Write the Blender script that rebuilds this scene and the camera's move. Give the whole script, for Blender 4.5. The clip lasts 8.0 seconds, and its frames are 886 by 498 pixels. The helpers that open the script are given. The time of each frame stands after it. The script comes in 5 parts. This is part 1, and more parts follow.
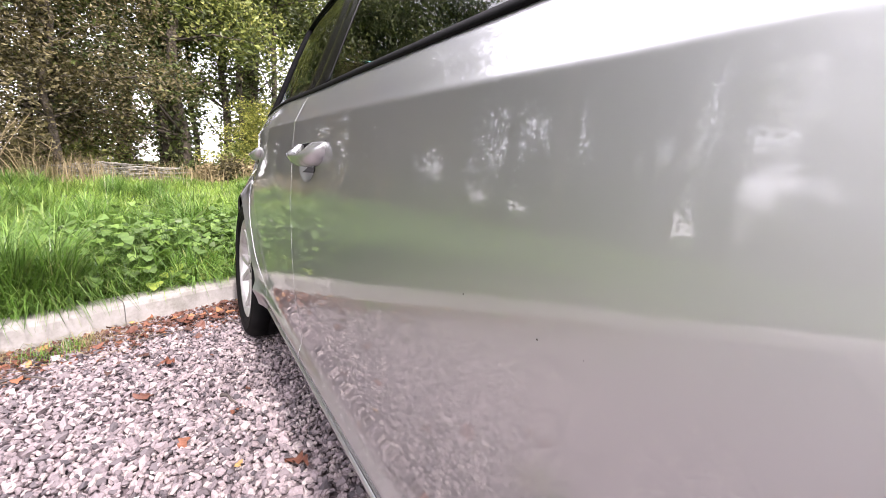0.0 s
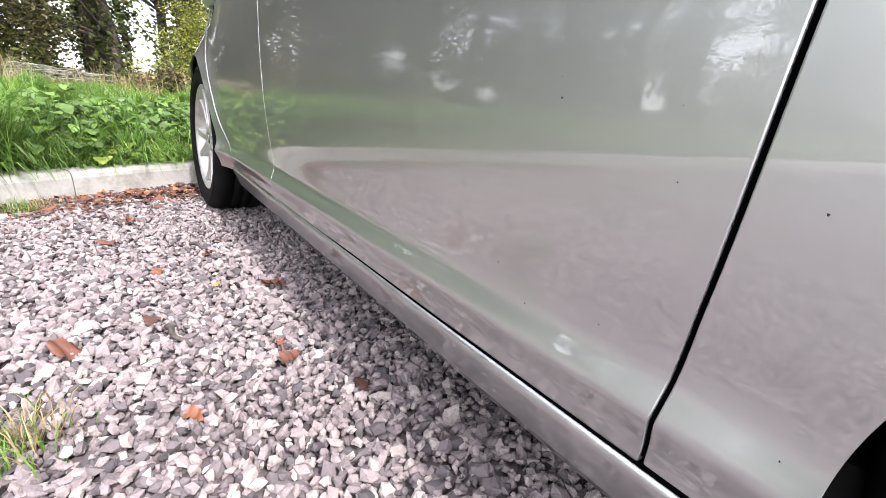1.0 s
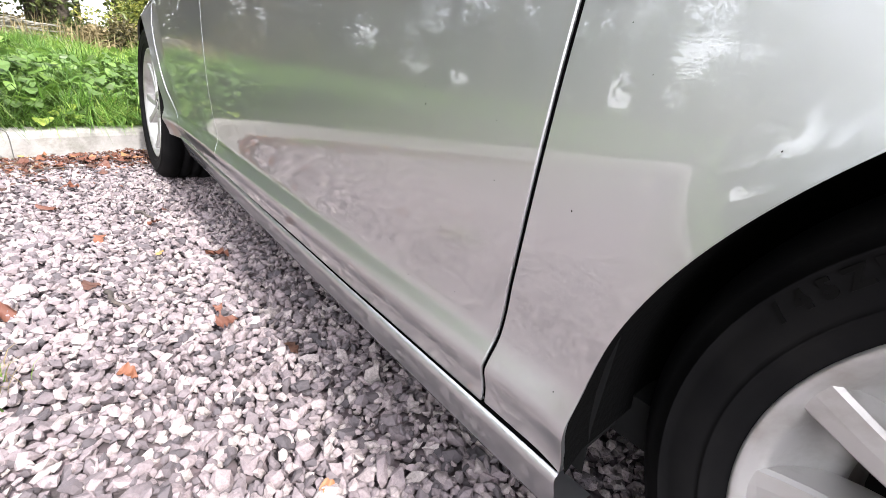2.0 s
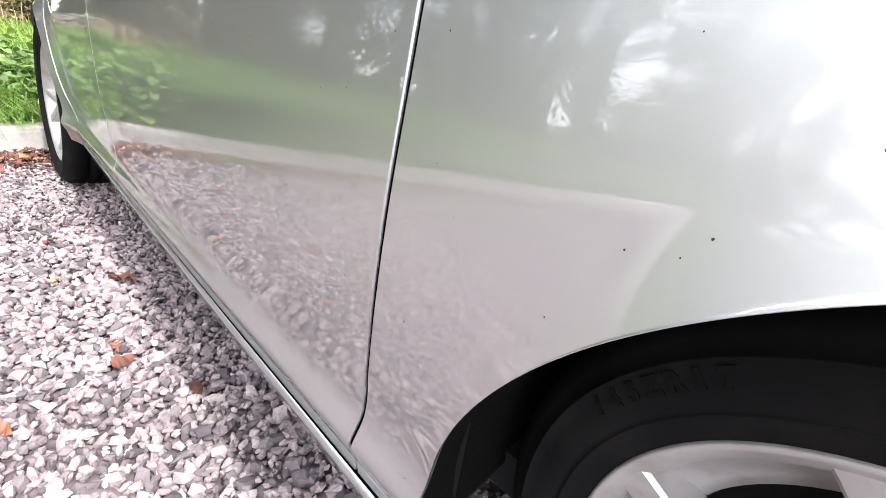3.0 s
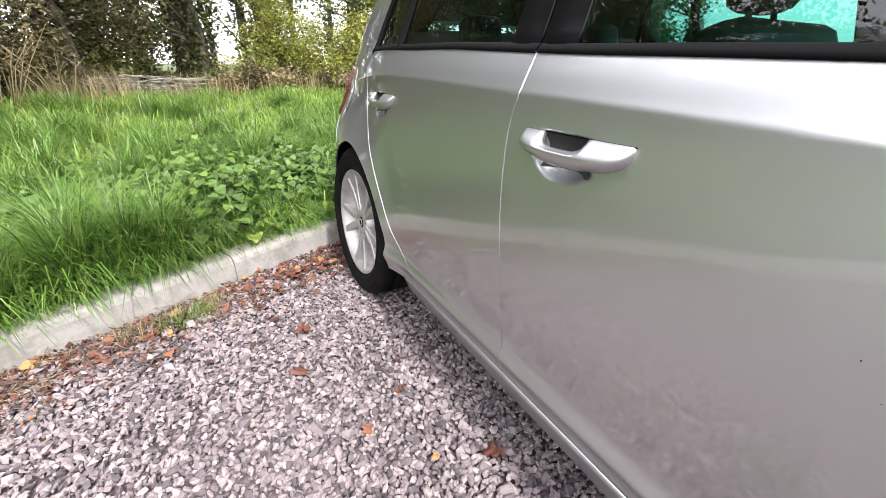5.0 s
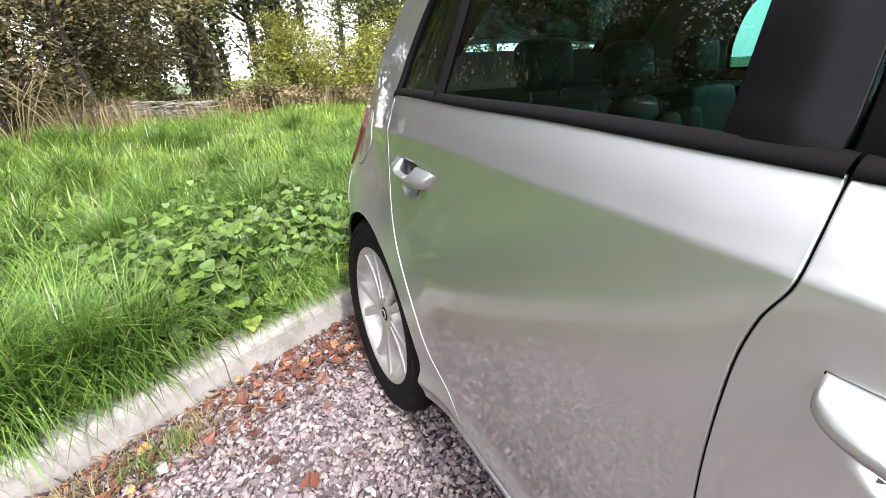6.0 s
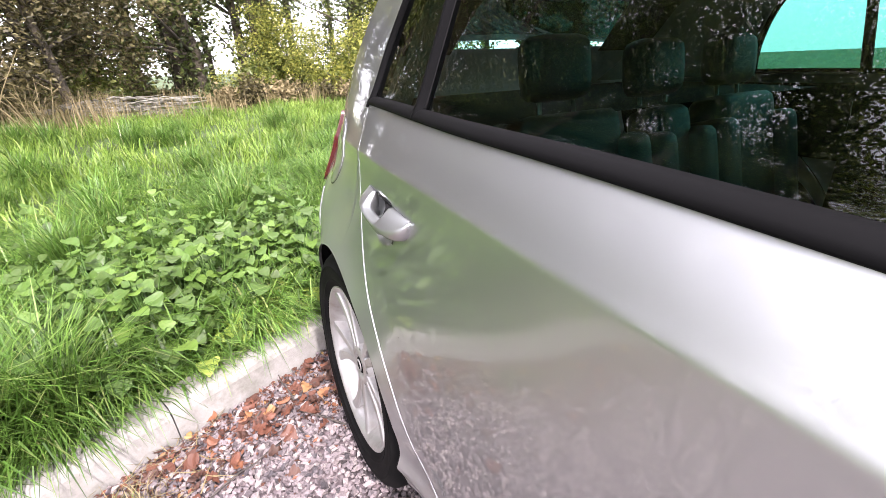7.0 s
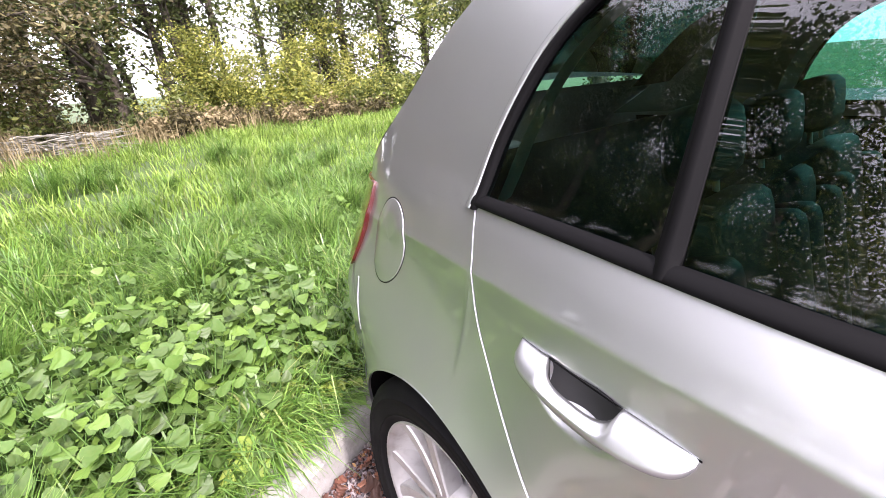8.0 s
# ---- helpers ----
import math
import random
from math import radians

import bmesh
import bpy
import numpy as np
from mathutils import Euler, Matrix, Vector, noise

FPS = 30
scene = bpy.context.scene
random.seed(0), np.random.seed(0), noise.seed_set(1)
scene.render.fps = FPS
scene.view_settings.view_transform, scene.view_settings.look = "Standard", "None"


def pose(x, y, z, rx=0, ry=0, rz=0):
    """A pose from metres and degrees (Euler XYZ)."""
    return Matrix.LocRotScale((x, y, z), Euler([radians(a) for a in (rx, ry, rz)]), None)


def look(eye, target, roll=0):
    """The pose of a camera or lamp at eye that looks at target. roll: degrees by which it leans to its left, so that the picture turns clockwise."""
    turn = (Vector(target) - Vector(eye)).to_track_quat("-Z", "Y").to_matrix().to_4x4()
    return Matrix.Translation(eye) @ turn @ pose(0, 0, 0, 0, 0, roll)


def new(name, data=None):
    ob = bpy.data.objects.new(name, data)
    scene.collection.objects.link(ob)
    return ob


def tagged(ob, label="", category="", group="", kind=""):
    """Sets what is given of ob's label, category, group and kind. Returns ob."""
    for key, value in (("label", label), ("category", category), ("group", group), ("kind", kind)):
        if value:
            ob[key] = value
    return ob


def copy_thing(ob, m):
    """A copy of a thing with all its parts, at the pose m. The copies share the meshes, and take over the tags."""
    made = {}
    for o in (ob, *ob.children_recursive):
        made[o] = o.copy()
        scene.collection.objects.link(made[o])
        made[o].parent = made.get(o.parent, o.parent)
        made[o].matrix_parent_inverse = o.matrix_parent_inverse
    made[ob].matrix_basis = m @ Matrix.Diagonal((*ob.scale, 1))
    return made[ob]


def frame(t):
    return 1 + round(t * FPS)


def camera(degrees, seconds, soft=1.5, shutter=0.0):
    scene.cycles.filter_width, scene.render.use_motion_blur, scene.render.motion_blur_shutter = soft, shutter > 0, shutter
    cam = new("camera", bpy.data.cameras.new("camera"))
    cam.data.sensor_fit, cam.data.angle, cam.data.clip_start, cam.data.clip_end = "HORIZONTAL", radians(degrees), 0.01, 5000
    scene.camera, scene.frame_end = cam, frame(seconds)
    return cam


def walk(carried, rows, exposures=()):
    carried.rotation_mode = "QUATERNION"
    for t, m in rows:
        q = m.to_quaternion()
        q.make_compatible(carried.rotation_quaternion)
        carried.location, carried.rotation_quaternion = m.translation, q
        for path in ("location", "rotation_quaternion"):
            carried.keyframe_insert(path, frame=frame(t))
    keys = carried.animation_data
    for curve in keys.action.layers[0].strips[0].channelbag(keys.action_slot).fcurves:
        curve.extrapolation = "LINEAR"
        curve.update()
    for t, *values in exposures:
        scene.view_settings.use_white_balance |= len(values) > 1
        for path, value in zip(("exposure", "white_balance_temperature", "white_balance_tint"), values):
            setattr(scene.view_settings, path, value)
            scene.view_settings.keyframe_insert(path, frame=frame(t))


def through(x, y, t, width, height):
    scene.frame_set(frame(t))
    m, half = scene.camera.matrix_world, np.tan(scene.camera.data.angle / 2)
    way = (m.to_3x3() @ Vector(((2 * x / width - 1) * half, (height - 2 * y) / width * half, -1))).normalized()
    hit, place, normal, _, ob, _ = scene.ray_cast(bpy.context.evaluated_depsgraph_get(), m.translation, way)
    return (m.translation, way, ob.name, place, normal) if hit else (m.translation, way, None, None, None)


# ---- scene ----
cam = camera(94.8, 8.0, soft=0.75)
PATH = [
    (0, (-0.238, 0.483, 0.812), (0.812, 2.146, 0.440), 2.3),
    (0.5, (-0.22, 0.452, 0.685), (0.9125, 2.013, 0.16), 3.6),
    (1, (-0.323, 0.371, 0.542), (0.857, 1.85, -0.107), 4.9),
    (1.2, (-0.342, 0.344, 0.491), (0.849, 1.787, -0.216), 5.7),
    (2.3, (-0.266, 0.238, 0.627), (1.055, 1.543, -0.116), 9.2),
    (2.5, (-0.248, 0.231, 0.651), (1.113, 1.489, -0.1), 9.8),
    (3, (-0.214, 0.226, 0.682), (1.204, 1.413, -0.078), 10.4),
    (3.5, (-0.216, 0.221, 0.763), (1.197, 1.394, -0.029), 9.0),
    (3.8, (-0.38, 0.307, 0.764), (0.853, 1.603, -0.131), 4.3),
    (4, (-0.478, 0.357, 0.855), (0.694, 1.67, -0.094), 3.9),
    (4.5, (-0.573, 0.584, 0.939), (0.22, 2.139, -0.037), 3.3),
    (4.6, (-0.572, 0.645, 0.943), (0.191, 2.234, -0.003), 2.8),
    (5, (-0.522, 0.911, 0.964), (0.374, 2.497, 0.139), 0.3),
    (5.2, (-0.5, 1.061, 0.968), (0.447, 2.624, 0.156), -1.7),
    (6.3, (-0.292, 1.493, 1.085), (0.499, 3.143, 0.278), -2.6),
    (6.5, (-0.265, 1.527, 1.081), (0.524, 3.174, 0.266), -2.4),
    (7, (-0.215, 1.646, 1.083), (0.639, 3.255, 0.258), -2.3),
    (7.5, (-0.283, 1.86, 1.147), (0.715, 3.389, 0.332), -3.1),
    (8, (-0.315, 2.079, 1.209), (0.756, 3.571, 0.417), -4.6),
]
walk(cam, [(t, look(eye, target, roll)) for t, eye, target, roll in PATH], [(0, 2.17, 6500, 21), (1.2, 2.22, 6300, 11), (3, 2.53, 6320, 13), (4, 2.4, 6400, 20), (4.5, 1.98, 6400, 12), (5.2, 1.93, 6400, 12), (6.5, 2.22, 6420, 17), (8, 2.36, 6330, 24)])

# ---- world and light ----
SUN_EL, SUN_AZ = 48.0, 180.0   # degrees; azimuth clockwise from +y
world = bpy.data.worlds.new("world")
scene.world = world
world.use_nodes = True
wn, wl = world.node_tree.nodes, world.node_tree.links
wn.clear()
sky = wn.new("ShaderNodeTexSky")
sky.sky_type, sky.sun_disc = "NISHITA", False
sky.sun_elevation, sky.sun_rotation = radians(SUN_EL), radians(SUN_AZ)
sky.air_density, sky.dust_density, sky.ozone_density = 1.0, 4.0, 1.0
veil = wn.new("ShaderNodeMix")
veil.data_type = "RGBA"
veil.inputs[0].default_value = 0.6
veil.inputs[7].default_value = (11.5, 11.25, 11.55, 1)
back = wn.new("ShaderNodeBackground")
back.inputs[1].default_value = 0.12
wout = wn.new("ShaderNodeOutputWorld")
wl.new(sky.outputs[0], veil.inputs[6])
wl.new(veil.outputs[2], back.inputs[0])
wl.new(back.outputs[0], wout.inputs[0])
sun = new("sun", bpy.data.lights.new("sun", "SUN"))
sun.data.energy, sun.data.angle, sun.data.color = 1.9, radians(3), (1.0, 0.96, 0.91)
sa, se = radians(SUN_AZ), radians(SUN_EL)
sun.matrix_world = look((0, 0, 0), (-math.sin(sa) * math.cos(se), -math.cos(sa) * math.cos(se), -math.sin(se)))


# ---- materials ----
def material(name, color, rough=0.5, metal=0.0, **extra):
    m = bpy.data.materials.new(name)
    m.use_nodes = True
    b = m.node_tree.nodes["Principled BSDF"]
    b.inputs["Base Color"].default_value = (*color, 1)
    b.inputs["Roughness"].default_value = rough
    b.inputs["Metallic"].default_value = metal
    for key, value in extra.items():
        b.inputs[key.replace("_", " ")].default_value = value
    return m


def add(m, kind, **values):
    n = m.node_tree.nodes.new(kind)
    for key, value in values.items():
        n.inputs[key.replace("_", " ")].default_value = value
    return n


def link(m, a, b):
    m.node_tree.links.new(a, b)


def ramp(m, source, stops):
    r = m.node_tree.nodes.new("ShaderNodeValToRGB")
    while len(r.color_ramp.elements) < len(stops):
        r.color_ramp.elements.new(0.5)
    for e, (p, c) in zip(r.color_ramp.elements, stops):
        e.position, e.color = p, (*c, 1)
    link(m, source, r.inputs[0])
    return r.outputs[0]


def noise_of(m, scale, detail=4.0, rough=0.55, coords="Object"):
    c = m.node_tree.nodes.new("ShaderNodeTexCoord")
    n = add(m, "ShaderNodeTexNoise", Scale=scale, Detail=detail, Roughness=rough)
    link(m, c.outputs[coords], n.inputs["Vector"])
    return n.outputs["Fac"]


def bump(m, height, strength, distance):
    b = add(m, "ShaderNodeBump", Strength=strength, Distance=distance)
    link(m, height, b.inputs["Height"])
    link(m, b.outputs[0], m.node_tree.nodes["Principled BSDF"].inputs["Normal"])


def mixed(m, fac, a, b, mode="MIX"):
    n = m.node_tree.nodes.new("ShaderNodeMix")
    n.data_type, n.blend_type = "RGBA", mode
    for socket, v in ((0, fac), (6, a), (7, b)):
        if isinstance(v, (int, float)):
            n.inputs[socket].default_value = v
        elif isinstance(v, tuple):
            n.inputs[socket].default_value = (*v, 1)
        else:
            link(m, v, n.inputs[socket])
    return n.outputs[2]


def any_random(m):
    """A random number that differs between loose pieces of a mesh and between objects."""
    g, o = m.node_tree.nodes.new("ShaderNodeNewGeometry"), m.node_tree.nodes.new("ShaderNodeObjectInfo")
    a = m.node_tree.nodes.new("ShaderNodeMath")
    a.operation = "ADD"
    f = m.node_tree.nodes.new("ShaderNodeMath")
    f.operation = "FRACT"
    link(m, g.outputs["Random Per Island"], a.inputs[0])
    link(m, o.outputs["Random"], a.inputs[1])
    link(m, a.outputs[0], f.inputs[0])
    return f.outputs[0]


def base(m, out):
    link(m, out, m.node_tree.nodes["Principled BSDF"].inputs["Base Color"])


def leafy(name, stops, rough=0.5, through=0.35, patch=0.0, faded=(0.25, 0.22, 0.08)):
    """A leaf: a varied colour, and some of the light comes through."""
    m = material(name, (0.1, 0.2, 0.05), rough)
    nt = m.node_tree
    color = ramp(m, any_random(m), stops)
    vein = mixed(m, noise_of(m, 40, 3), color, mixed(m, 0.35, color, faded))
    if patch:
        # clumps darkened by noise, for the sunlit and shaded parts of foliage
        deep = mixed(m, 1.0, vein, (0.55, 0.58, 0.56), "MULTIPLY")
        vein = mixed(m, ramp(m, noise_of(m, patch, 3, 0.6, "Object"), [(0.38, (0, 0, 0)), (0.62, (1, 1, 1))]), deep, vein)
    base(m, vein)
    t = nt.nodes.new("ShaderNodeBsdfTranslucent")
    link(m, vein, t.inputs[0])
    mx = nt.nodes.new("ShaderNodeMixShader")
    mx.inputs[0].default_value = through
    link(m, nt.nodes["Principled BSDF"].outputs[0], mx.inputs[1])
    link(m, t.outputs[0], mx.inputs[2])
    link(m, mx.outputs[0], nt.nodes["Material Output"].inputs[0])
    return m


PAINT = material("silver_paint", (0.62, 0.625, 0.615), 0.42, 0.95, Coat_Weight=1.0, Coat_Roughness=0.006, Coat_IOR=1.8, Specular_Tint=(0.12, 0.125, 0.125, 1))
base(PAINT, mixed(PAINT, ramp(PAINT, noise_of(PAINT, 2.0, 3), [(0.2, (0, 0, 0)), (0.9, (1, 1, 1))]), (0.545, 0.556, 0.563), (0.508, 0.518, 0.526)))
link(PAINT, ramp(PAINT, noise_of(PAINT, 7, 7, 0.65), [(0.46, (0.014, 0.014, 0.014)), (0.78, (0.10, 0.10, 0.10))]), PAINT.node_tree.nodes["Principled BSDF"].inputs["Coat Roughness"])   # a film of dust in patches
TRIM = material("black_trim", (0.004, 0.0039, 0.0042), 0.6, Specular_IOR_Level=0.06)
bump(TRIM, noise_of(TRIM, 400, 2), 0.08, 0.001)
GLOSS = material("gloss_black", (0.004, 0.004, 0.0045), 0.2, Specular_IOR_Level=0.1)
# flat black that stands for the shade in the panel gaps
GAP_SHADE = material("gap_shade", (0.0015, 0.0015, 0.0015), 1.0, Specular_IOR_Level=0.0)
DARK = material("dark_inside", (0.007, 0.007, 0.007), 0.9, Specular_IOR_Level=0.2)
RUBBER = material("tyre_rubber", (0.012, 0.012, 0.013), 0.75, Specular_IOR_Level=0.08)
base(RUBBER, mixed(RUBBER, ramp(RUBBER, noise_of(RUBBER, 14, 6), [(0.45, (0, 0, 0)), (0.75, (1, 1, 1))]), (0.0044, 0.0043, 0.0046), (0.0086, 0.0082, 0.0081)))
LETTER = material("lettering_rubber", (0.003, 0.003, 0.003), 0.5, Specular_IOR_Level=0.1)
bump(RUBBER, noise_of(RUBBER, 300, 2), 0.15, 0.001)
ALLOY = material("alloy", (0.55, 0.55, 0.55), 0.5, 0.7, Coat_Weight=0.15, Coat_Roughness=0.1)
base(ALLOY, mixed(ALLOY, ramp(ALLOY, noise_of(ALLOY, 22, 6), [(0.5, (0, 0, 0)), (0.8, (1, 1, 1))]), (0.456, 0.4446, 0.4332), (0.304, 0.2812, 0.2508)))
WELL = material("dusty_rim", (0.06, 0.056, 0.05), 0.6, 0.3)
base(WELL, mixed(WELL, noise_of(WELL, 30, 6), (0.2736, 0.2508, 0.228), (0.1216, 0.1064, 0.095)))
STEEL = material("brake_steel", (0.2, 0.19, 0.18), 0.45, 0.9)
def pane_glass(name, tint):
    """A thin tinted pane: clear through, with a mirror gloss by Fresnel."""
    m = bpy.data.materials.new(name)
    m.use_nodes = True
    nt = m.node_tree
    nt.nodes.remove(nt.nodes["Principled BSDF"])
    clear, gloss, fr, mx = (nt.nodes.new(k) for k in ("ShaderNodeBsdfTransparent", "ShaderNodeBsdfGlossy", "ShaderNodeFresnel", "ShaderNodeMixShader"))
    clear.inputs[0].default_value = (*tint, 1)
    gloss.inputs["Roughness"].default_value = 0.0
    fr.inputs[0].default_value = 1.8
    link(m, fr.outputs[0], mx.inputs[0])
    link(m, clear.outputs[0], mx.inputs[1])
    link(m, gloss.outputs[0], mx.inputs[2])
    link(m, mx.outputs[0], nt.nodes["Material Output"].inputs[0])
    return m


GLASS = pane_glass("tinted_glass", (0.27, 0.55, 0.49))
# shaded copy of the silver paint, for the bowls behind the handles
BOWL_SHADE = material("bowl_shade", (0.055, 0.055, 0.055), 0.6, Specular_IOR_Level=0.12)
GLASS_DARK = pane_glass("privacy_glass", (0.008, 0.018, 0.015))
SEAT = material("seat_cloth", (0.013, 0.0145, 0.014), 0.6)
bump(SEAT, noise_of(SEAT, 250, 2), 0.3, 0.001)
RED = material("red_lens", (0.06, 0.004, 0.003), 0.12, Coat_Weight=1.0)
SPECK = material("dirt_speck", (0.02, 0.018, 0.015), 0.9)
LINER = material("arch_liner", (0.003, 0.003, 0.003), 0.9, Specular_IOR_Level=0.05)
bump(LINER, noise_of(LINER, 120, 4), 0.4, 0.003)

STONE = material("gravel_stone", (0.3, 0.27, 0.27), 0.8)
scol = ramp(STONE, any_random(STONE), [(0.0, (0.0431, 0.038, 0.0429)), (0.15, (0.1111, 0.0927, 0.0993)), (0.4, (0.191, 0.1573, 0.1647)), (0.65, (0.252, 0.2067, 0.2115)), (0.85, (0.2935, 0.2508, 0.2445)), (1.0, (0.3718, 0.3306, 0.316))])
base(STONE, mixed(STONE, ramp(STONE, noise_of(STONE, 190, 6, 0.75), [(0.38, (0, 0, 0)), (0.66, (1, 1, 1))]), scol, mixed(STONE, 0.55, scol, (0.076, 0.0646, 0.0684))))
bump(STONE, noise_of(STONE, 240, 5, 0.7), 0.7, 0.003)
BED = material("gravel_bed", (0.2, 0.18, 0.18), 0.95)
vor = BED.node_tree.nodes.new("ShaderNodeTexVoronoi")
vor.inputs["Scale"].default_value = 38
tco = BED.node_tree.nodes.new("ShaderNodeTexCoord")
link(BED, tco.outputs["Object"], vor.inputs["Vector"])
sep = BED.node_tree.nodes.new("ShaderNodeSeparateColor")
link(BED, vor.outputs["Color"], sep.inputs[0])
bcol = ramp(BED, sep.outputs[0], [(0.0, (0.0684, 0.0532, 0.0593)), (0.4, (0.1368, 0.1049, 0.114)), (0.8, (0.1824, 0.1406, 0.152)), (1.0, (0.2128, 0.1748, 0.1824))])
# cell borders darkened: crevice shade between stones, put into the colour
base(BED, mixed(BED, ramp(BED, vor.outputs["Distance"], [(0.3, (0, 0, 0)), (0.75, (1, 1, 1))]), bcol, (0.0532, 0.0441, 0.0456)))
bump(BED, vor.outputs["Distance"], 0.9, -0.012)
EARTH = material("earth", (0.06, 0.07, 0.03), 0.95)
base(EARTH, ramp(EARTH, noise_of(EARTH, 1.3, 8, 0.65), [(0.3, (0.0342, 0.038, 0.0152)), (0.55, (0.0456, 0.0836, 0.019)), (0.8, (0.0912, 0.0836, 0.038))]))
bump(EARTH, noise_of(EARTH, 9, 8, 0.7), 0.8, 0.05)
CONCRETE = material("kerb_concrete", (0.42, 0.41, 0.39), 0.9)
cst = ramp(CONCRETE, noise_of(CONCRETE, 6, 8, 0.7), [(0.3, (0.1672, 0.1558, 0.1482)), (0.5, (0.2964, 0.2827, 0.2751)), (0.75, (0.38, 0.3633, 0.3557))])
moss = ramp(CONCRETE, noise_of(CONCRETE, 3.2, 6, 0.75), [(0.52, (0, 0, 0)), (0.66, (1, 1, 1))])
cst = mixed(CONCRETE, moss, cst, mixed(CONCRETE, 0.55, cst, (0.076, 0.0722, 0.0456)))
base(CONCRETE, mixed(CONCRETE, ramp(CONCRETE, noise_of(CONCRETE, 70, 5, 0.8), [(0.35, (0, 0, 0)), (0.75, (1, 1, 1))]), mixed(CONCRETE, 0.35, cst, (0.152, 0.152, 0.1216)), cst))
bump(CONCRETE, noise_of(CONCRETE, 180, 5, 0.7), 0.5, 0.003)
BARK = material("bark", (0.09, 0.07, 0.05), 0.95)
base(BARK, ramp(BARK, noise_of(BARK, 5, 8, 0.7), [(0.3, (0.0266, 0.0228, 0.0167)), (0.7, (0.1064, 0.0874, 0.0646))]))
bump(BARK, noise_of(BARK, 14, 6, 0.7), 1.0, 0.04)
GRASS = leafy("grass_blades", [(0.0, (0.0232, 0.0869, 0.012)), (0.35, (0.0821, 0.2292, 0.0274)), (0.7, (0.171, 0.3636, 0.0547)), (0.94, (0.301, 0.4742, 0.1094)), (1.0, (0.383, 0.411, 0.1642))], 0.34, 0.45, 1.6)
MEADOW = leafy("meadow_blades", [(0.0, (0.0654, 0.1502, 0.0207)), (0.35, (0.183, 0.3399, 0.0445)), (0.7, (0.3007, 0.4821, 0.0771)), (0.94, (0.3791, 0.5217, 0.1186)), (1.0, (0.4183, 0.4426, 0.1778))], 0.45, 0.5, 1.2)
WEED = leafy("weed_leaves", [(0.0, (0.0239, 0.0775, 0.0122)), (0.6, (0.0616, 0.1628, 0.0243)), (1.0, (0.13, 0.2558, 0.0365))], 0.45, 0.4)
WEED_LIGHT = leafy("light_weed_leaves", [(0.0, (0.1976, 0.3192, 0.0456)), (1.0, (0.38, 0.4864, 0.0912))], 0.4, 0.45)
STEM = material("green_stem", (0.076, 0.152, 0.0304), 0.6)
LEAF_DARK = leafy("dark_leaves", [(0.0, (0.0142, 0.0336, 0.009)), (0.5, (0.0485, 0.0872, 0.0219)), (0.8, (0.1163, 0.168, 0.04)), (1.0, (0.2326, 0.2584, 0.084))], 0.45, 0.35, 0.9)
LEAF_MID = leafy("mid_leaves", [(0.0, (0.0532, 0.0912, 0.019)), (0.4, (0.1596, 0.2204, 0.0456)), (0.75, (0.3192, 0.3648, 0.0836)), (1.0, (0.4712, 0.4712, 0.152))], 0.45, 0.45, 0.8)
LEAF_GOLD = leafy("yellow_leaves", [(0.0, (0.0855, 0.1235, 0.0213)), (0.4, (0.2565, 0.304, 0.0532)), (0.75, (0.475, 0.494, 0.0912)), (1.0, (0.684, 0.646, 0.1672))], 0.5, 0.5, 1.2)
LEAF_RUST = leafy("rust_leaves", [(0.0, (0.0214, 0.0181, 0.0092)), (0.45, (0.0722, 0.0576, 0.0256)), (0.8, (0.1391, 0.1096, 0.0483)), (1.0, (0.2248, 0.1975, 0.0853))], 0.55, 0.35, 0.9)
STRAW = leafy("dry_stalks", [(0.0, (0.1216, 0.0912, 0.0456)), (0.6, (0.228, 0.1748, 0.0988)), (1.0, (0.3192, 0.2584, 0.152))], 0.7, 0.25)
LITTER = leafy("fallen_leaf", [(0.0, (0.0266, 0.0152, 0.0106)), (0.4, (0.0722, 0.0289, 0.019)), (0.75, (0.1292, 0.0471, 0.0274)), (0.94, (0.228, 0.0912, 0.0418)), (1.0, (0.38, 0.2432, 0.0836))], 0.6, 0.15, faded=(0.152, 0.057, 0.0342))
TWIG = material("twig", (0.0304, 0.0251, 0.0228), 0.9)
base(TWIG, ramp(TWIG, noise_of(TWIG, 60, 4), [(0.3, (0.02, 0.017, 0.016)), (0.7, (0.08, 0.065, 0.055))]))
GREY = material("weathered_wood", (0.3, 0.28, 0.25), 0.9)
base(GREY, ramp(GREY, noise_of(GREY, 8, 8, 0.7), [(0.3, (0.10, 0.095, 0.075)), (0.7, (0.30, 0.29, 0.25))]))
bump(GREY, noise_of(GREY, 25, 6), 0.8, 0.02)


# ---- mesh tools ----
def obj(name, verts, faces, mat, parent=None, label="", smooth=True):
    me = bpy.data.meshes.new(name)
    me.from_pydata([tuple(v) for v in verts], [], [tuple(f) for f in faces])
    if mat:
        me.materials.append(mat)
    if smooth:
        me.shade_smooth()
    ob = new(name, me)
    if parent:
        ob.parent = parent
    if label:
        ob["label"] = label
    return ob


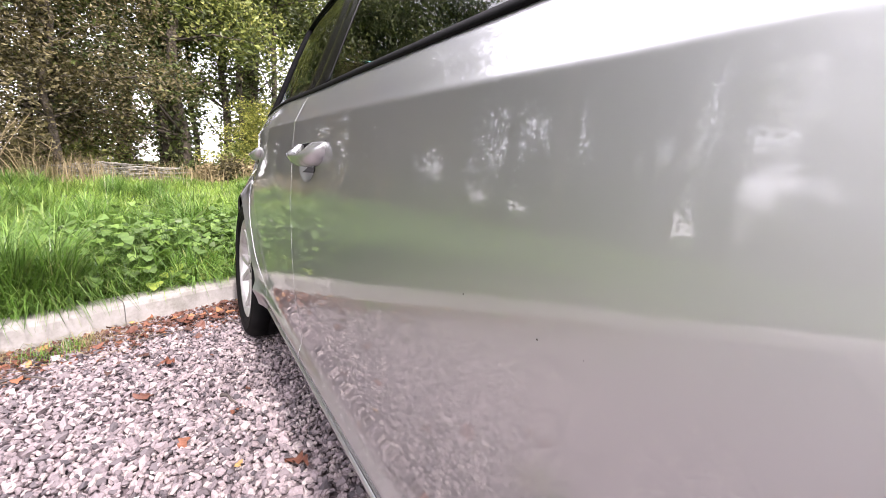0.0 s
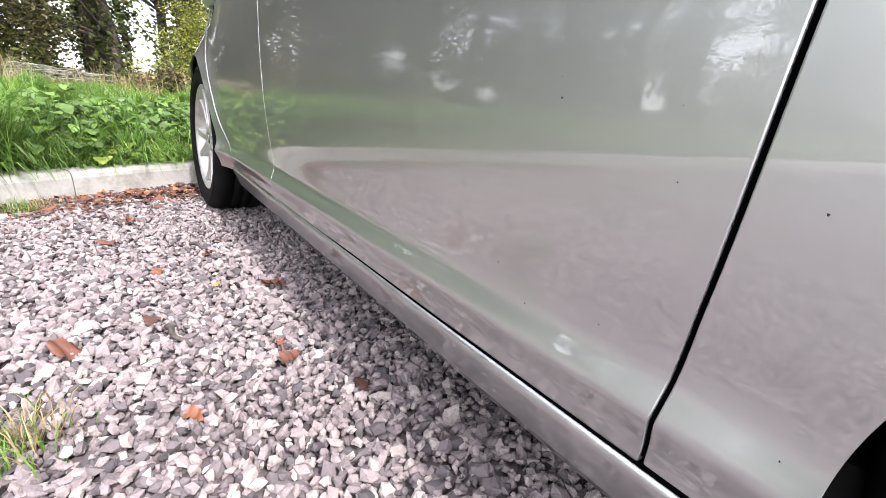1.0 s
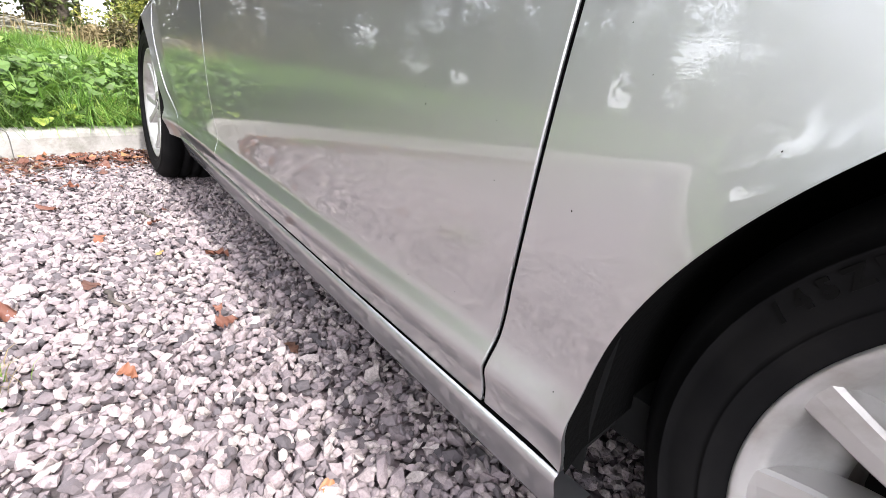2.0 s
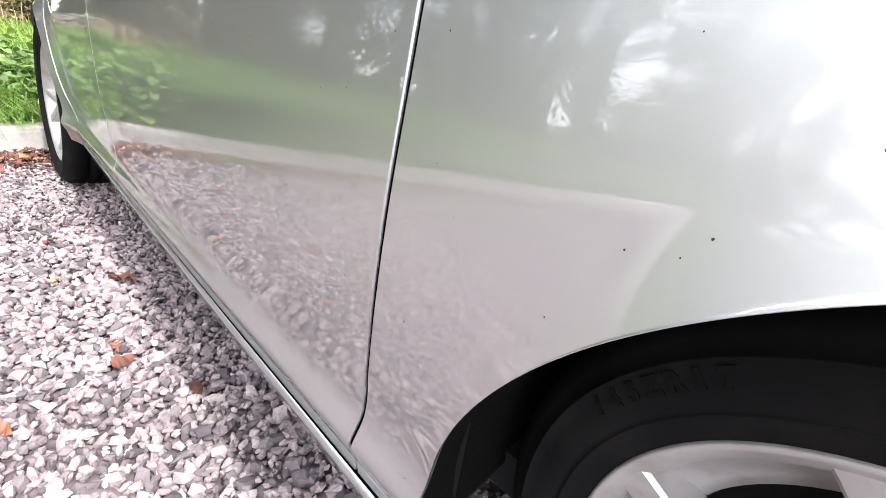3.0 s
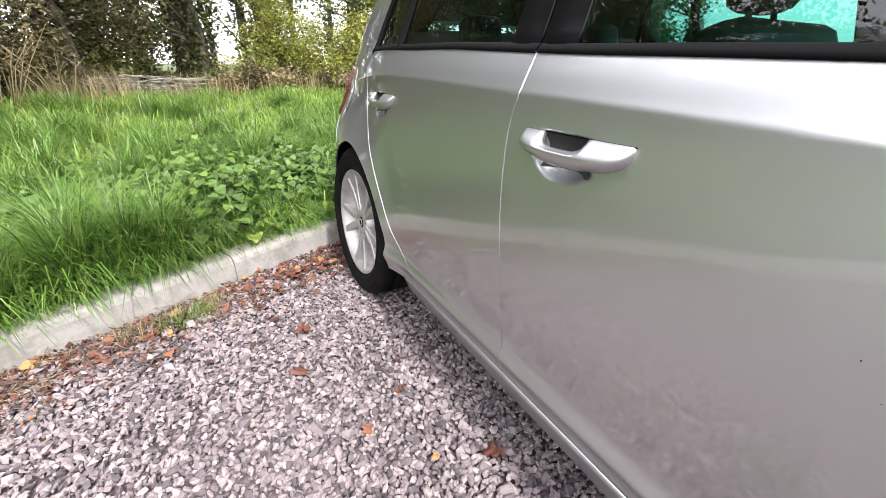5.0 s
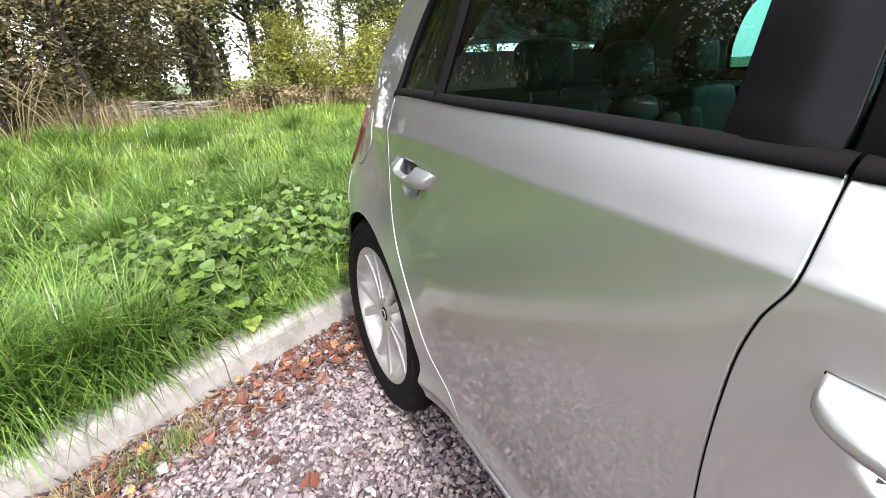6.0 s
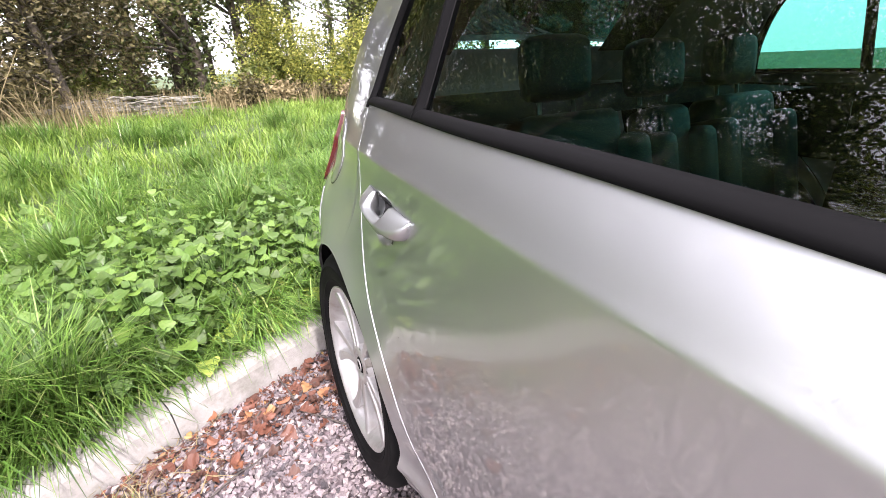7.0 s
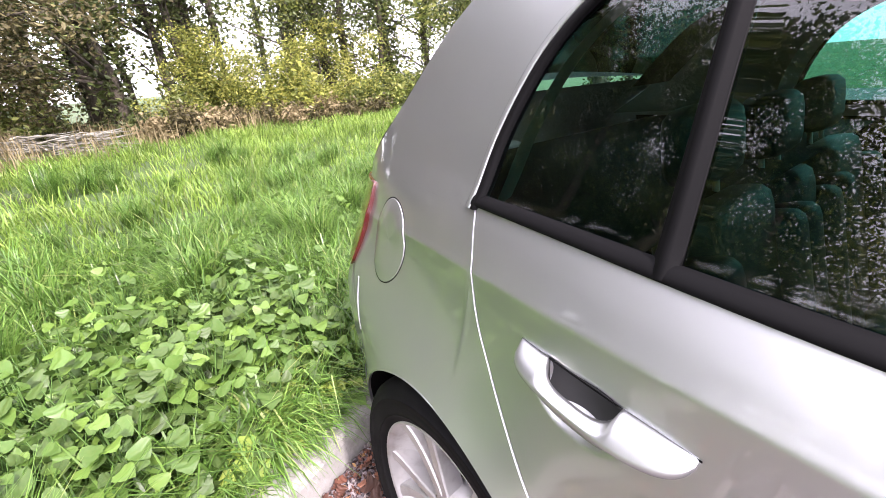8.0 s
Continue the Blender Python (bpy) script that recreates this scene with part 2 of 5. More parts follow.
def fast_mesh(name, verts, quads, mat, smooth=False):
    """A large mesh from numpy arrays of corners and of faces with equal corner counts."""
    me = bpy.data.meshes.new(name)
    n, k = quads.shape
    me.vertices.add(len(verts))
    me.vertices.foreach_set("co", np.ascontiguousarray(verts, dtype=np.float32).ravel())
    me.loops.add(n * k)
    me.loops.foreach_set("vertex_index", np.ascontiguousarray(quads, dtype=np.int32).ravel())
    me.polygons.add(n)
    me.polygons.foreach_set("loop_start", np.arange(0, n * k, k, dtype=np.int32))
    me.polygons.foreach_set("use_smooth", np.full(n, smooth))
    me.update(calc_edges=True)
    me.materials.append(mat)
    return me


def part(name, bm, mat, parent, label=""):
    me = bpy.data.meshes.new(name)
    bm.to_mesh(me)
    bm.free()
    me.materials.append(mat)
    ob = new(name, me)
    ob.parent = parent
    if label:
        ob["label"] = label
    return ob


def smooth_all(bm):
    for f in bm.faces:
        f.smooth = True


def empty(name, m=None):
    ob = new(name)
    if m is not None:
        ob.matrix_world = m
    return ob


def tube(points, radii, sides=8, caps=True):
    """Corners and faces of a tube along points."""
    v, f = [], []
    pts = [Vector(p) for p in points]
    for i, p in enumerate(pts):
        d = (pts[min(i + 1, len(pts) - 1)] - pts[max(i - 1, 0)]).normalized()
        a = d.orthogonal().normalized() if abs(d.z) > 0.9 else d.cross(Vector((0, 0, 1))).normalized()
        b = d.cross(a)
        for k in range(sides):
            w = 2 * math.pi * k / sides
            v.append(p + (a * math.cos(w) + b * math.sin(w)) * radii[i])
    for i in range(len(pts) - 1):
        for k in range(sides):
            f.append((i * sides + k, i * sides + (k + 1) % sides, (i + 1) * sides + (k + 1) % sides, (i + 1) * sides + k))
    if caps:
        f.append(tuple(range(sides))[::-1])
        f.append(tuple((len(pts) - 1) * sides + k for k in range(sides)))
    return v, f


def joined(pieces):
    v, f = [], []
    for pv, pf in pieces:
        o = len(v)
        v += list(pv)
        f += [tuple(i + o for i in q) for q in pf]
    return v, f


def lerp_table(table, t):
    xs, ys = zip(*table)
    return float(np.interp(t, xs, ys))


def curve_table(table, t):
    """Smooth interpolation through a table."""
    xs = [a for a, _ in table]
    if t <= xs[0]:
        return table[0][1]
    if t >= xs[-1]:
        return table[-1][1]
    i = max(j for j in range(len(xs) - 1) if xs[j] <= t)
    g = []
    for j in (i, i + 1):
        lo, hi = max(j - 1, 0), min(j + 1, len(xs) - 1)
        g.append((table[hi][1] - table[lo][1]) / (xs[hi] - xs[lo]))
    h = xs[i + 1] - xs[i]
    u = (t - xs[i]) / h
    return ((2 * u**3 - 3 * u**2 + 1) * table[i][1] + (u**3 - 2 * u**2 + u) * h * g[0]
            + (-2 * u**3 + 3 * u**2) * table[i + 1][1] + (u**3 - u**2) * h * g[1])


# ---- ground ----
KERB = [(4.5, 5.1), (2.3, 4.12), (0.03, 3.152), (-0.6, 2.883), (-1.06, 2.688), (-1.5, 2.500), (-3.0, 1.86), (-5.0, 0.98), (-7.0, -0.10), (-9.2, -1.9), (-10.6, -4.4), (-11.2, -9.0)]


def dense(points, step):
    """Points at even steps along a smooth line through points."""
    p = [Vector((*a, 0)) for a in points]
    fine = []
    for i in range(len(p) - 1):
        a, b, c, d = p[max(i - 1, 0)], p[i], p[i + 1], p[min(i + 2, len(p) - 1)]
        for k in range(40):
            u = k / 40
            fine.append(0.5 * (2 * b + (c - a) * u + (2 * a - 5 * b + 4 * c - d) * u * u + (3 * b - a - 3 * c + d) * u**3))
    fine.append(p[-1])
    out, want, run = [fine[0]], step, 0.0
    for a, b in zip(fine, fine[1:]):
        length = (b - a).length
        while run + length >= want:
            out.append(a.lerp(b, (want - run) / length))
            want += step
        run += length
    return out


LINE = dense(KERB, 0.1525)
NORMAL = []
for i in range(len(LINE)):
    d = (LINE[min(i + 1, len(LINE) - 1)] - LINE[max(i - 1, 0)]).normalized()
    NORMAL.append(Vector((d.y, -d.x, 0)))   # towards the grass
if NORMAL[10].y < 0:
    NORMAL = [-n for n in NORMAL]
LX = np.array([[p.x, p.y] for p in LINE])
NX = np.array([[n.x, n.y] for n in NORMAL])


def beyond(x, y):
    """How far places lie behind the kerb's front line (arrays)."""
    x, y = np.atleast_1d(x), np.atleast_1d(y)
    out = np.empty(len(x))
    for s in range(0, len(x), 4000):
        dx = x[s:s + 4000, None] - LX[None, :, 0]
        dy = y[s:s + 4000, None] - LX[None, :, 1]
        k = (dx * dx + dy * dy).argmin(1)
        r = np.arange(len(k))
        out[s:s + 4000] = dx[r, k] * NX[k, 0] + dy[r, k] * NX[k, 1]
    return out


ground = obj("ground", [(-900, -900, -0.03), (900, -900, -0.03), (900, 900, -0.03), (-900, 900, -0.03)], [(0, 1, 2, 3)], EARTH)
tagged(ground, "grassy earth reaching to the horizon", "ground", kind="structure")
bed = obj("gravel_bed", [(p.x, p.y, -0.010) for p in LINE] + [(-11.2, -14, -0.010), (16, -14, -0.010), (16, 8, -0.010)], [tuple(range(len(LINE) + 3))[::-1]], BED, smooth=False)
tagged(bed, "pinkish grey crushed gravel parking bay with fallen leaves", "gravel", kind="structure")


def verge_z(d):
    return 0.085 + 0.05 * np.minimum(d, 4.0) / 4 + 0.02 * np.minimum(np.maximum(d - 4, 0), 40)


rows_d = [0.115, 0.4, 1.0, 2.0, 4.0, 8.0, 14.0, 30.0, 60.0]
vv, vf = [], []
for p, n in zip(LINE, NORMAL):
    for d in rows_d:
        q = p + n * d
        vv.append((q.x, q.y, float(verge_z(d)) + (0.03 * noise.noise((q.x, q.y, 0)) if d > 0.2 else 0)))
    vv.append((p.x + n.x * 0.115, p.y + n.y * 0.115, -0.02))
R = len(rows_d) + 1
for i in range(len(LINE) - 1):
    for j in range(R - 2):
        vf.append((i * R + j, i * R + j + 1, (i + 1) * R + j + 1, (i + 1) * R + j))
    vf.append((i * R + R - 1, i * R, (i + 1) * R, (i + 1) * R + R - 1))
verge = obj("verge", vv, vf, EARTH)
tagged(verge, "earth bank behind the kerb under long grass", "ground", kind="structure")

# ---- the car ----
XC = 0.87            # middle plane of the car
FRONT_AXLE, REAR_AXLE, HUB_Z = 0.0, 2.570, 0.325
ARCHES = ((FRONT_AXLE, 0.370), (REAR_AXLE, 0.350))
RISE = 0.016
PROFILE = [(0.18, 0.02), (0.262, 0.0035), (0.285, -0.002), (0.302, -0.0090), (0.312, -0.0128), (0.318, -0.0138), (0.327, -0.0115), (0.352, -0.0040), (0.385, -0.0048), (0.42, -0.0102),
           (0.50, -0.0175), (0.60, -0.0195), (0.72, -0.0165), (0.80, -0.0120), (0.86, -0.0080), (0.898, -0.0062), (0.9055, -0.0058), (0.9085, -0.0051), (0.912, -0.0036), (0.920, 0.0006),
           (0.945, 0.0130), (0.97, 0.0265), (0.99, 0.038), (1.02, 0.055), (1.10, 0.090), (1.20, 0.134), (1.30, 0.182), (1.38, 0.232), (1.43, 0.292)]
TAPER_HIGH = [(0.0, 0.0), (1.75, 0.0), (1.95, 0.004), (2.16, 0.014), (2.32, 0.027), (2.50, 0.052), (2.70, 0.085), (2.87, 0.115), (3.00, 0.142), (3.10, 0.172), (3.20, 0.225), (3.28, 0.33)]
TAPER_LOW = [(0.0, 0.0), (2.10, 0.0), (2.35, 0.004), (2.60, 0.012), (2.87, 0.032), (3.00, 0.056), (3.10, 0.085), (3.20, 0.140), (3.28, 0.26)]
HANDLES = [(1.277, 1.507, 0.857), (2.160, 2.388, 0.873)]
ARC = [(0.65, -0.010), (1.0, -0.003), (1.3, 0.002), (1.55, 0.006), (1.85, 0.010), (2.03, 0.012), (2.2, 0.010), (2.42, 0.0), (2.55, -0.009), (2.76, -0.028), (3.14, -0.075)]   # how the crease bows along the car


def side_x(y, z, dish=True):
    """The car's flank: x at a place along and up it."""
    lift = RISE * (y - 1.3) * min(max((z - 0.35) / 0.5, 0.0), 1.0)
    arc = curve_table(ARC, y)
    x = curve_table(PROFILE, z - lift - arc * math.exp(-((z - 0.9055 - lift - arc) / (0.05 + 1.2 * abs(arc))) ** 2))
    high = min(max((z - 0.62) / 0.28, 0.0), 1.0)
    high = high * high * (3 - 2 * high)
    x += curve_table(TAPER_LOW, y) * (1 - high) + curve_table(TAPER_HIGH, y) * high
    x += max(0.1 - y, 0.0) ** 2 * 0.16
    for (axle, radius), out, wide in zip(ARCHES, (0.006, 0.027), (0.045, 0.15)):        # flared lips round the wheels
        r = math.hypot(y - axle, z - HUB_Z)
        if r < radius + wide:
            x -= out * min(1.0, max(0.0, 1 - (r - radius) / wide)) ** 2
    if dish:
        for y0, y1, hz in HANDLES:
            q = ((y - (y1 - 0.095)) / 0.068) ** 2 + ((z - (hz - 0.030)) / 0.047) ** 2
            if q < 1:
                x += 0.046 * (1 - q) ** 0.9 * min(max((hz + 0.004 - z) / 0.004, 0.0), 1.0)
    return x


def flank(p, side, lift=0.0, dish=True):
    y, z = p
    x = side_x(y, z, dish) - lift
    return (x, y, z) if side > 0 else (2 * XC - x, y, z)


def pane_place(p, side, lift):
    """A place on a side window, which carries on straight behind the waist."""
    y, z = p
    low = max(z, 1.06)
    slope = (side_x(y, 1.12, False) - side_x(y, 1.06, False)) / 0.06
    x = side_x(y, low, False) + slope * (z - low) - lift
    return (x, y, z) if side > 0 else (2 * XC - x, y, z)


def sheet(name, grid, mat, parent, label="", rim=0.0, side=1, open_above=9.0):
    """A panel from a grid of 3D places (columns of rows), with its edge folded inwards by rim."""
    n, k = len(grid), len(grid[0])
    v = [Vector(p) for col in grid for p in col]
    f = [(i * k + j, i * k + j + 1, (i + 1) * k + j + 1, (i + 1) * k + j) for i in range(n - 1) for j in range(k - 1)]
    if rim:
        loop = [i * k for i in range(n)] + [(n - 1) * k + j for j in range(1, k)] + [i * k + k - 1 for i in range(n - 2, -1, -1)] + [j for j in range(k - 2, 0, -1)]
        mid = Vector((sum(v[i].x for i in loop), sum(v[i].y for i in loop), sum(v[i].z for i in loop))) / len(loop)
        inner = []
        for depth, grow in ((0.0, 0.0003), (0.0003, 0.0009), (0.0010, 0.0015), (0.0022, 0.0018), (rim, 0.0018)):
            ring = []
            for a, i in enumerate(loop):
                t = (v[loop[(a + 1) % len(loop)]] - v[loop[a - 1]]).normalized()
                out = t.cross(Vector((side, 0, 0))).normalized()
                if out.dot(v[i] - mid) < 0:
                    out = -out
                ring.append(len(v))
                v.append(v[i] + out * grow + Vector((side * depth, 0, 0)))
            inner.append(ring)
        for r0, r1 in zip([loop] + inner, inner):
            for a in range(len(loop)):
                b = (a + 1) % len(loop)
                if v[loop[a]].z > open_above and v[loop[b]].z > open_above:
                    continue
                f.append((r0[a], r0[b], r1[b], r1[a]))
    if side < 0:
        f = [q[::-1] for q in f]
    return obj(name, v, f, mat, parent, label)


def level(z0, z1, s):
    """A height between a door's foot and its waist; the rows lie close at the foot, behind the handle and at the crease."""
    c0, c1 = z1 - 0.100, z1 - 0.058
    return lerp_table([(0.0, z0), (0.20, 0.36), (0.32, 0.775), (0.62, c0), (0.90, c1), (1.0, z1)], s)


def panel(name, yf, yr, zb, zt, ny, nz, parent, side=1, label="", mat=None, rim=0.014, dish=True, us=None):
    """A body panel between two upright edges y(z) and two level edges z(y)."""
    grid = []
    for i in range(ny + 1):
        u = us(i / ny) if us else i / ny
        col = []
        for j in range(nz + 1):
            y, z = yf(0.6) * (1 - u) + yr(0.6) * u, 0.6
            for _ in range(6):
                z = level(zb(y), zt(y), j / nz)
                y = yf(z) * (1 - u) + yr(z) * u
            col.append(flank((y, z), side, dish=dish))
        grid.append(col)
    return sheet(name, grid, mat or PAINT, parent, label, rim, side)


GAP = 0.0037
FRONT_SHUT = [(0.20, 0.477), (0.25, 0.476), (0.28, 0.474), (0.33, 0.470), (0.39, 0.465), (0.48, 0.457), (0.60, 0.451), (0.68, 0.447), (0.75, 0.445), (0.80, 0.443), (0.90, 0.430), (1.02, 0.404)]
MID_SHUT = [(0.20, 1.540), (0.32, 1.540), (0.43, 1.540), (0.51, 1.544), (0.60, 1.551), (0.71, 1.561), (0.825, 1.563), (0.875, 1.556), (0.912, 1.542), (0.94, 1.542), (0.98, 1.545), (1.02, 1.547)]
REAR_SHUT = [(0.262, 1.90), (0.29, 1.97), (0.319, 2.04), (0.345, 2.10), (0.375, 2.14), (0.41, 2.168), (0.46, 2.195), (0.52, 2.225), (0.60, 2.280), (0.64, 2.312), (0.685, 2.352), (0.73, 2.392), (0.785, 2.442), (0.84, 2.488), (0.88, 2.507), (0.922, 2.517), (0.95, 2.529), (0.975, 2.541), (1.0, 2.549), (1.03, 2.556)]


def belt(y):
    return curve_table([(0.6, 0.951), (1.0, 0.966), (1.25, 0.975), (1.45, 0.981), (1.62, 0.988), (1.85, 0.998), (2.1, 1.003), (2.36, 1.009), (2.57, 1.009)], y)


def door_foot(y):
    return 0.2567 + 0.0108 * max(y - 0.8, 0.0)


def ring_points(axle, a0, a1, n, r):
    return [(axle + r * math.cos(a0 + (a1 - a0) * i / n), HUB_Z + r * math.sin(a0 + (a1 - a0) * i / n)) for i in range(n + 1)]


def arch_panel(name, axle, radius, front, back, top, parent, side, label=""):
    """A wing round a wheel: columns run from the arch's lip out to a frame of four edges."""
    n, k = 150, 84
    grid = []
    low = [0.262, 0.270, 0.278, 0.286, 0.293, 0.300, 0.306, 0.312, 0.318]
    inner = [(axle - radius + 0.003, 0.255)] + [(axle - radius + 0.001, z) for z in low] + ring_points(axle, math.pi, 0, n, radius) + [(axle + radius - 0.001, z) for z in low[::-1]]
    for y, z in inner:
        ang = math.atan2(z - HUB_Z, y - axle)
        # a ray from the hub out to the frame
        dy, dz = math.cos(ang), math.sin(ang)
        lo, hi = radius, 3.0
        for _ in range(30):
            m = (lo + hi) / 2
            py, pz = axle + dy * m, HUB_Z + dz * m
            if front(pz) <= py <= back(pz) and 0.255 <= pz <= top(py):
                lo = m
            else:
                hi = m
        ey, ez = axle + dy * lo, HUB_Z + dz * lo
        if z < HUB_Z:
            ey, ez = (front(z) if y < axle else back(z)), z
        col = []
        fine = np.linspace(0, 1, 400)       # rows lie close at the lip and at the crease
        away = z + (ez - z) * fine - np.array([0.9075 + RISE * (y + (ey - y) * w - 1.3) + curve_table(ARC, y + (ey - y) * w) for w in fine[::40]]).repeat(40)
        run = np.cumsum(1 + 1.2 * (1 - fine) ** 3 + 9 * np.exp(-(away / 0.014) ** 2))
        run = (run - run[0]) / (run[-1] - run[0])
        for j in range(k + 1):
            w = float(np.interp(j / k, run, fine))
            col.append(flank((y + (ey - y) * w, z + (ez - z) * w), side))
        grid.append(col)
    return sheet(name, grid, PAINT, parent, label, 0.008, side, 0.975)


def table_edge(table, shift=0.0):
    return lambda z: curve_table(table, z) + shift * (1.0 - 0.45 * min(max((z - 0.90) / 0.07, 0.0), 1.0) if table is REAR_SHUT else (0.72 if table is MID_SHUT else 1.0))


car = empty("car")
tagged(car, "silver five-door hatchback with alloy wheels parked on gravel", "car")


def flank_panels(side):
    tag = "silver painted, lightly soiled" if side > 0 else ""
    doors = []
    arch_panel("front_wing", *ARCHES[0], lambda z: -0.62 + 0 * z, table_edge(FRONT_SHUT, -GAP), lambda y: 0.965 - 0.10 * max(0.45 - y, 0) ** 1.3, car, side, tag)
    for i, (e0, e1) in enumerate(((FRONT_SHUT, MID_SHUT), (MID_SHUT, REAR_SHUT))):
        d = panel("front_door" if i == 0 else "rear_door", table_edge(e0, GAP), table_edge(e1, -GAP), door_foot, belt, 130, 120, car, side, tag)
        doors.append(d)
    arch_panel("rear_wing", *ARCHES[1], table_edge(REAR_SHUT, GAP), lambda z: 3.27 + 0 * z, lambda y: 1.004 - 0.032 * (y - 2.566), car, side, tag)
    # sill
    prof = [(0.12, 0.138), (0.066, 0.147), (0.036, 0.166), (0.0262, 0.1815), (0.0238, 0.1832), (0.0232, 0.1856), (0.019, 0.193), (0.009, 0.221), (0.001, 0.2400), (-0.0015, 0.2475), (-0.0010, 0.2515), (0.0005, 0.2540), (0.0035, 0.2552), (0.010, 0.256)]
    grid = []
    for i in range(61):
        y = 0.371 + (2.235 - 0.371) * i / 60
        r = 0.010 * max(y - 0.8, 0)
        pull = max(y - 2.12, 0) ** 2 * 3.0
        grid.append([(x + pull if side > 0 else 2 * XC - x - pull, y, z + r + pull) for x, z in prof])
    sheet("sill", grid, PAINT, car, "silver painted sill with a bright ridge" if side > 0 else "", 0, side)
    # black strip between door and sill, painting the gap's shade
    grid = []
    for i in range(61):
        y = 0.373 + (2.22 - 0.373) * i / 60
        r = 0.010 * max(y - 0.8, 0)
        pull = max(y - 2.12, 0) ** 2 * 3.0
        grid.append([((x + pull) if side > 0 else 2 * XC - x - pull, y, z) for x, z in ((0.0035, 0.2548 + r + pull), (0.0031, 0.2562 + r + pull), (0.0030, door_foot(y) + 0.0022), (0.0080, door_foot(y) + 0.0032))])
    sheet("sill_seal", grid, GAP_SHADE, car, "black strip for the shade in the sill gap" if side > 0 else "", 0, side)
    return doors


def gap_strip(table, side):
    """A black strip behind the joint between two panels, for the shade deep in it."""
    lo, hi = 0.266, 0.945 if table is REAR_SHUT else 1.0
    grid = []
    for i in range(3):
        col = []
        for j in range(100):
            z = lo + (hi - lo) * j / 99
            col.append(flank((curve_table(table, z) + (i - 1) * 0.0046, z), side, -0.0029, dish=False))
        grid.append(col)
    sheet("door_seal", grid, GAP_SHADE, car, "black strip for the shade in the door gap", 0, side)


for side in (1, -1):
    for table in (FRONT_SHUT, MID_SHUT, REAR_SHUT):
        gap_strip(table, side)
doors = flank_panels(1)
far_doors = flank_panels(-1)

# window outlines, as places (y, z) on the flank
TOP = [(0.60, 0.966), (0.80, 1.105), (1.00, 1.225), (1.25, 1.315), (1.60, 1.362), (2.00, 1.368), (2.25, 1.350), (2.40, 1.305), (2.49, 1.235), (2.545, 1.12), (2.566, 1.004)]
OUT = [(0.40, 0.962), (0.62, 1.128), (0.88, 1.285), (1.18, 1.375), (1.60, 1.415), (2.00, 1.420), (2.42, 1.400), (2.66, 1.365), (2.80, 1.290), (2.97, 1.13), (3.16, 0.985)]


def along(points, t):
    """A place t (0 to 1) along a smooth line through points, by index."""
    n = len(points) - 1
    s = min(t * n, n - 1e-6)
    return (curve_table([(i, p[0]) for i, p in enumerate(points)], s), curve_table([(i, p[1]) for i, p in enumerate(points)], s))


def top_z(y):
    return curve_table([(a, b) for a, b in TOP[:9]], y)


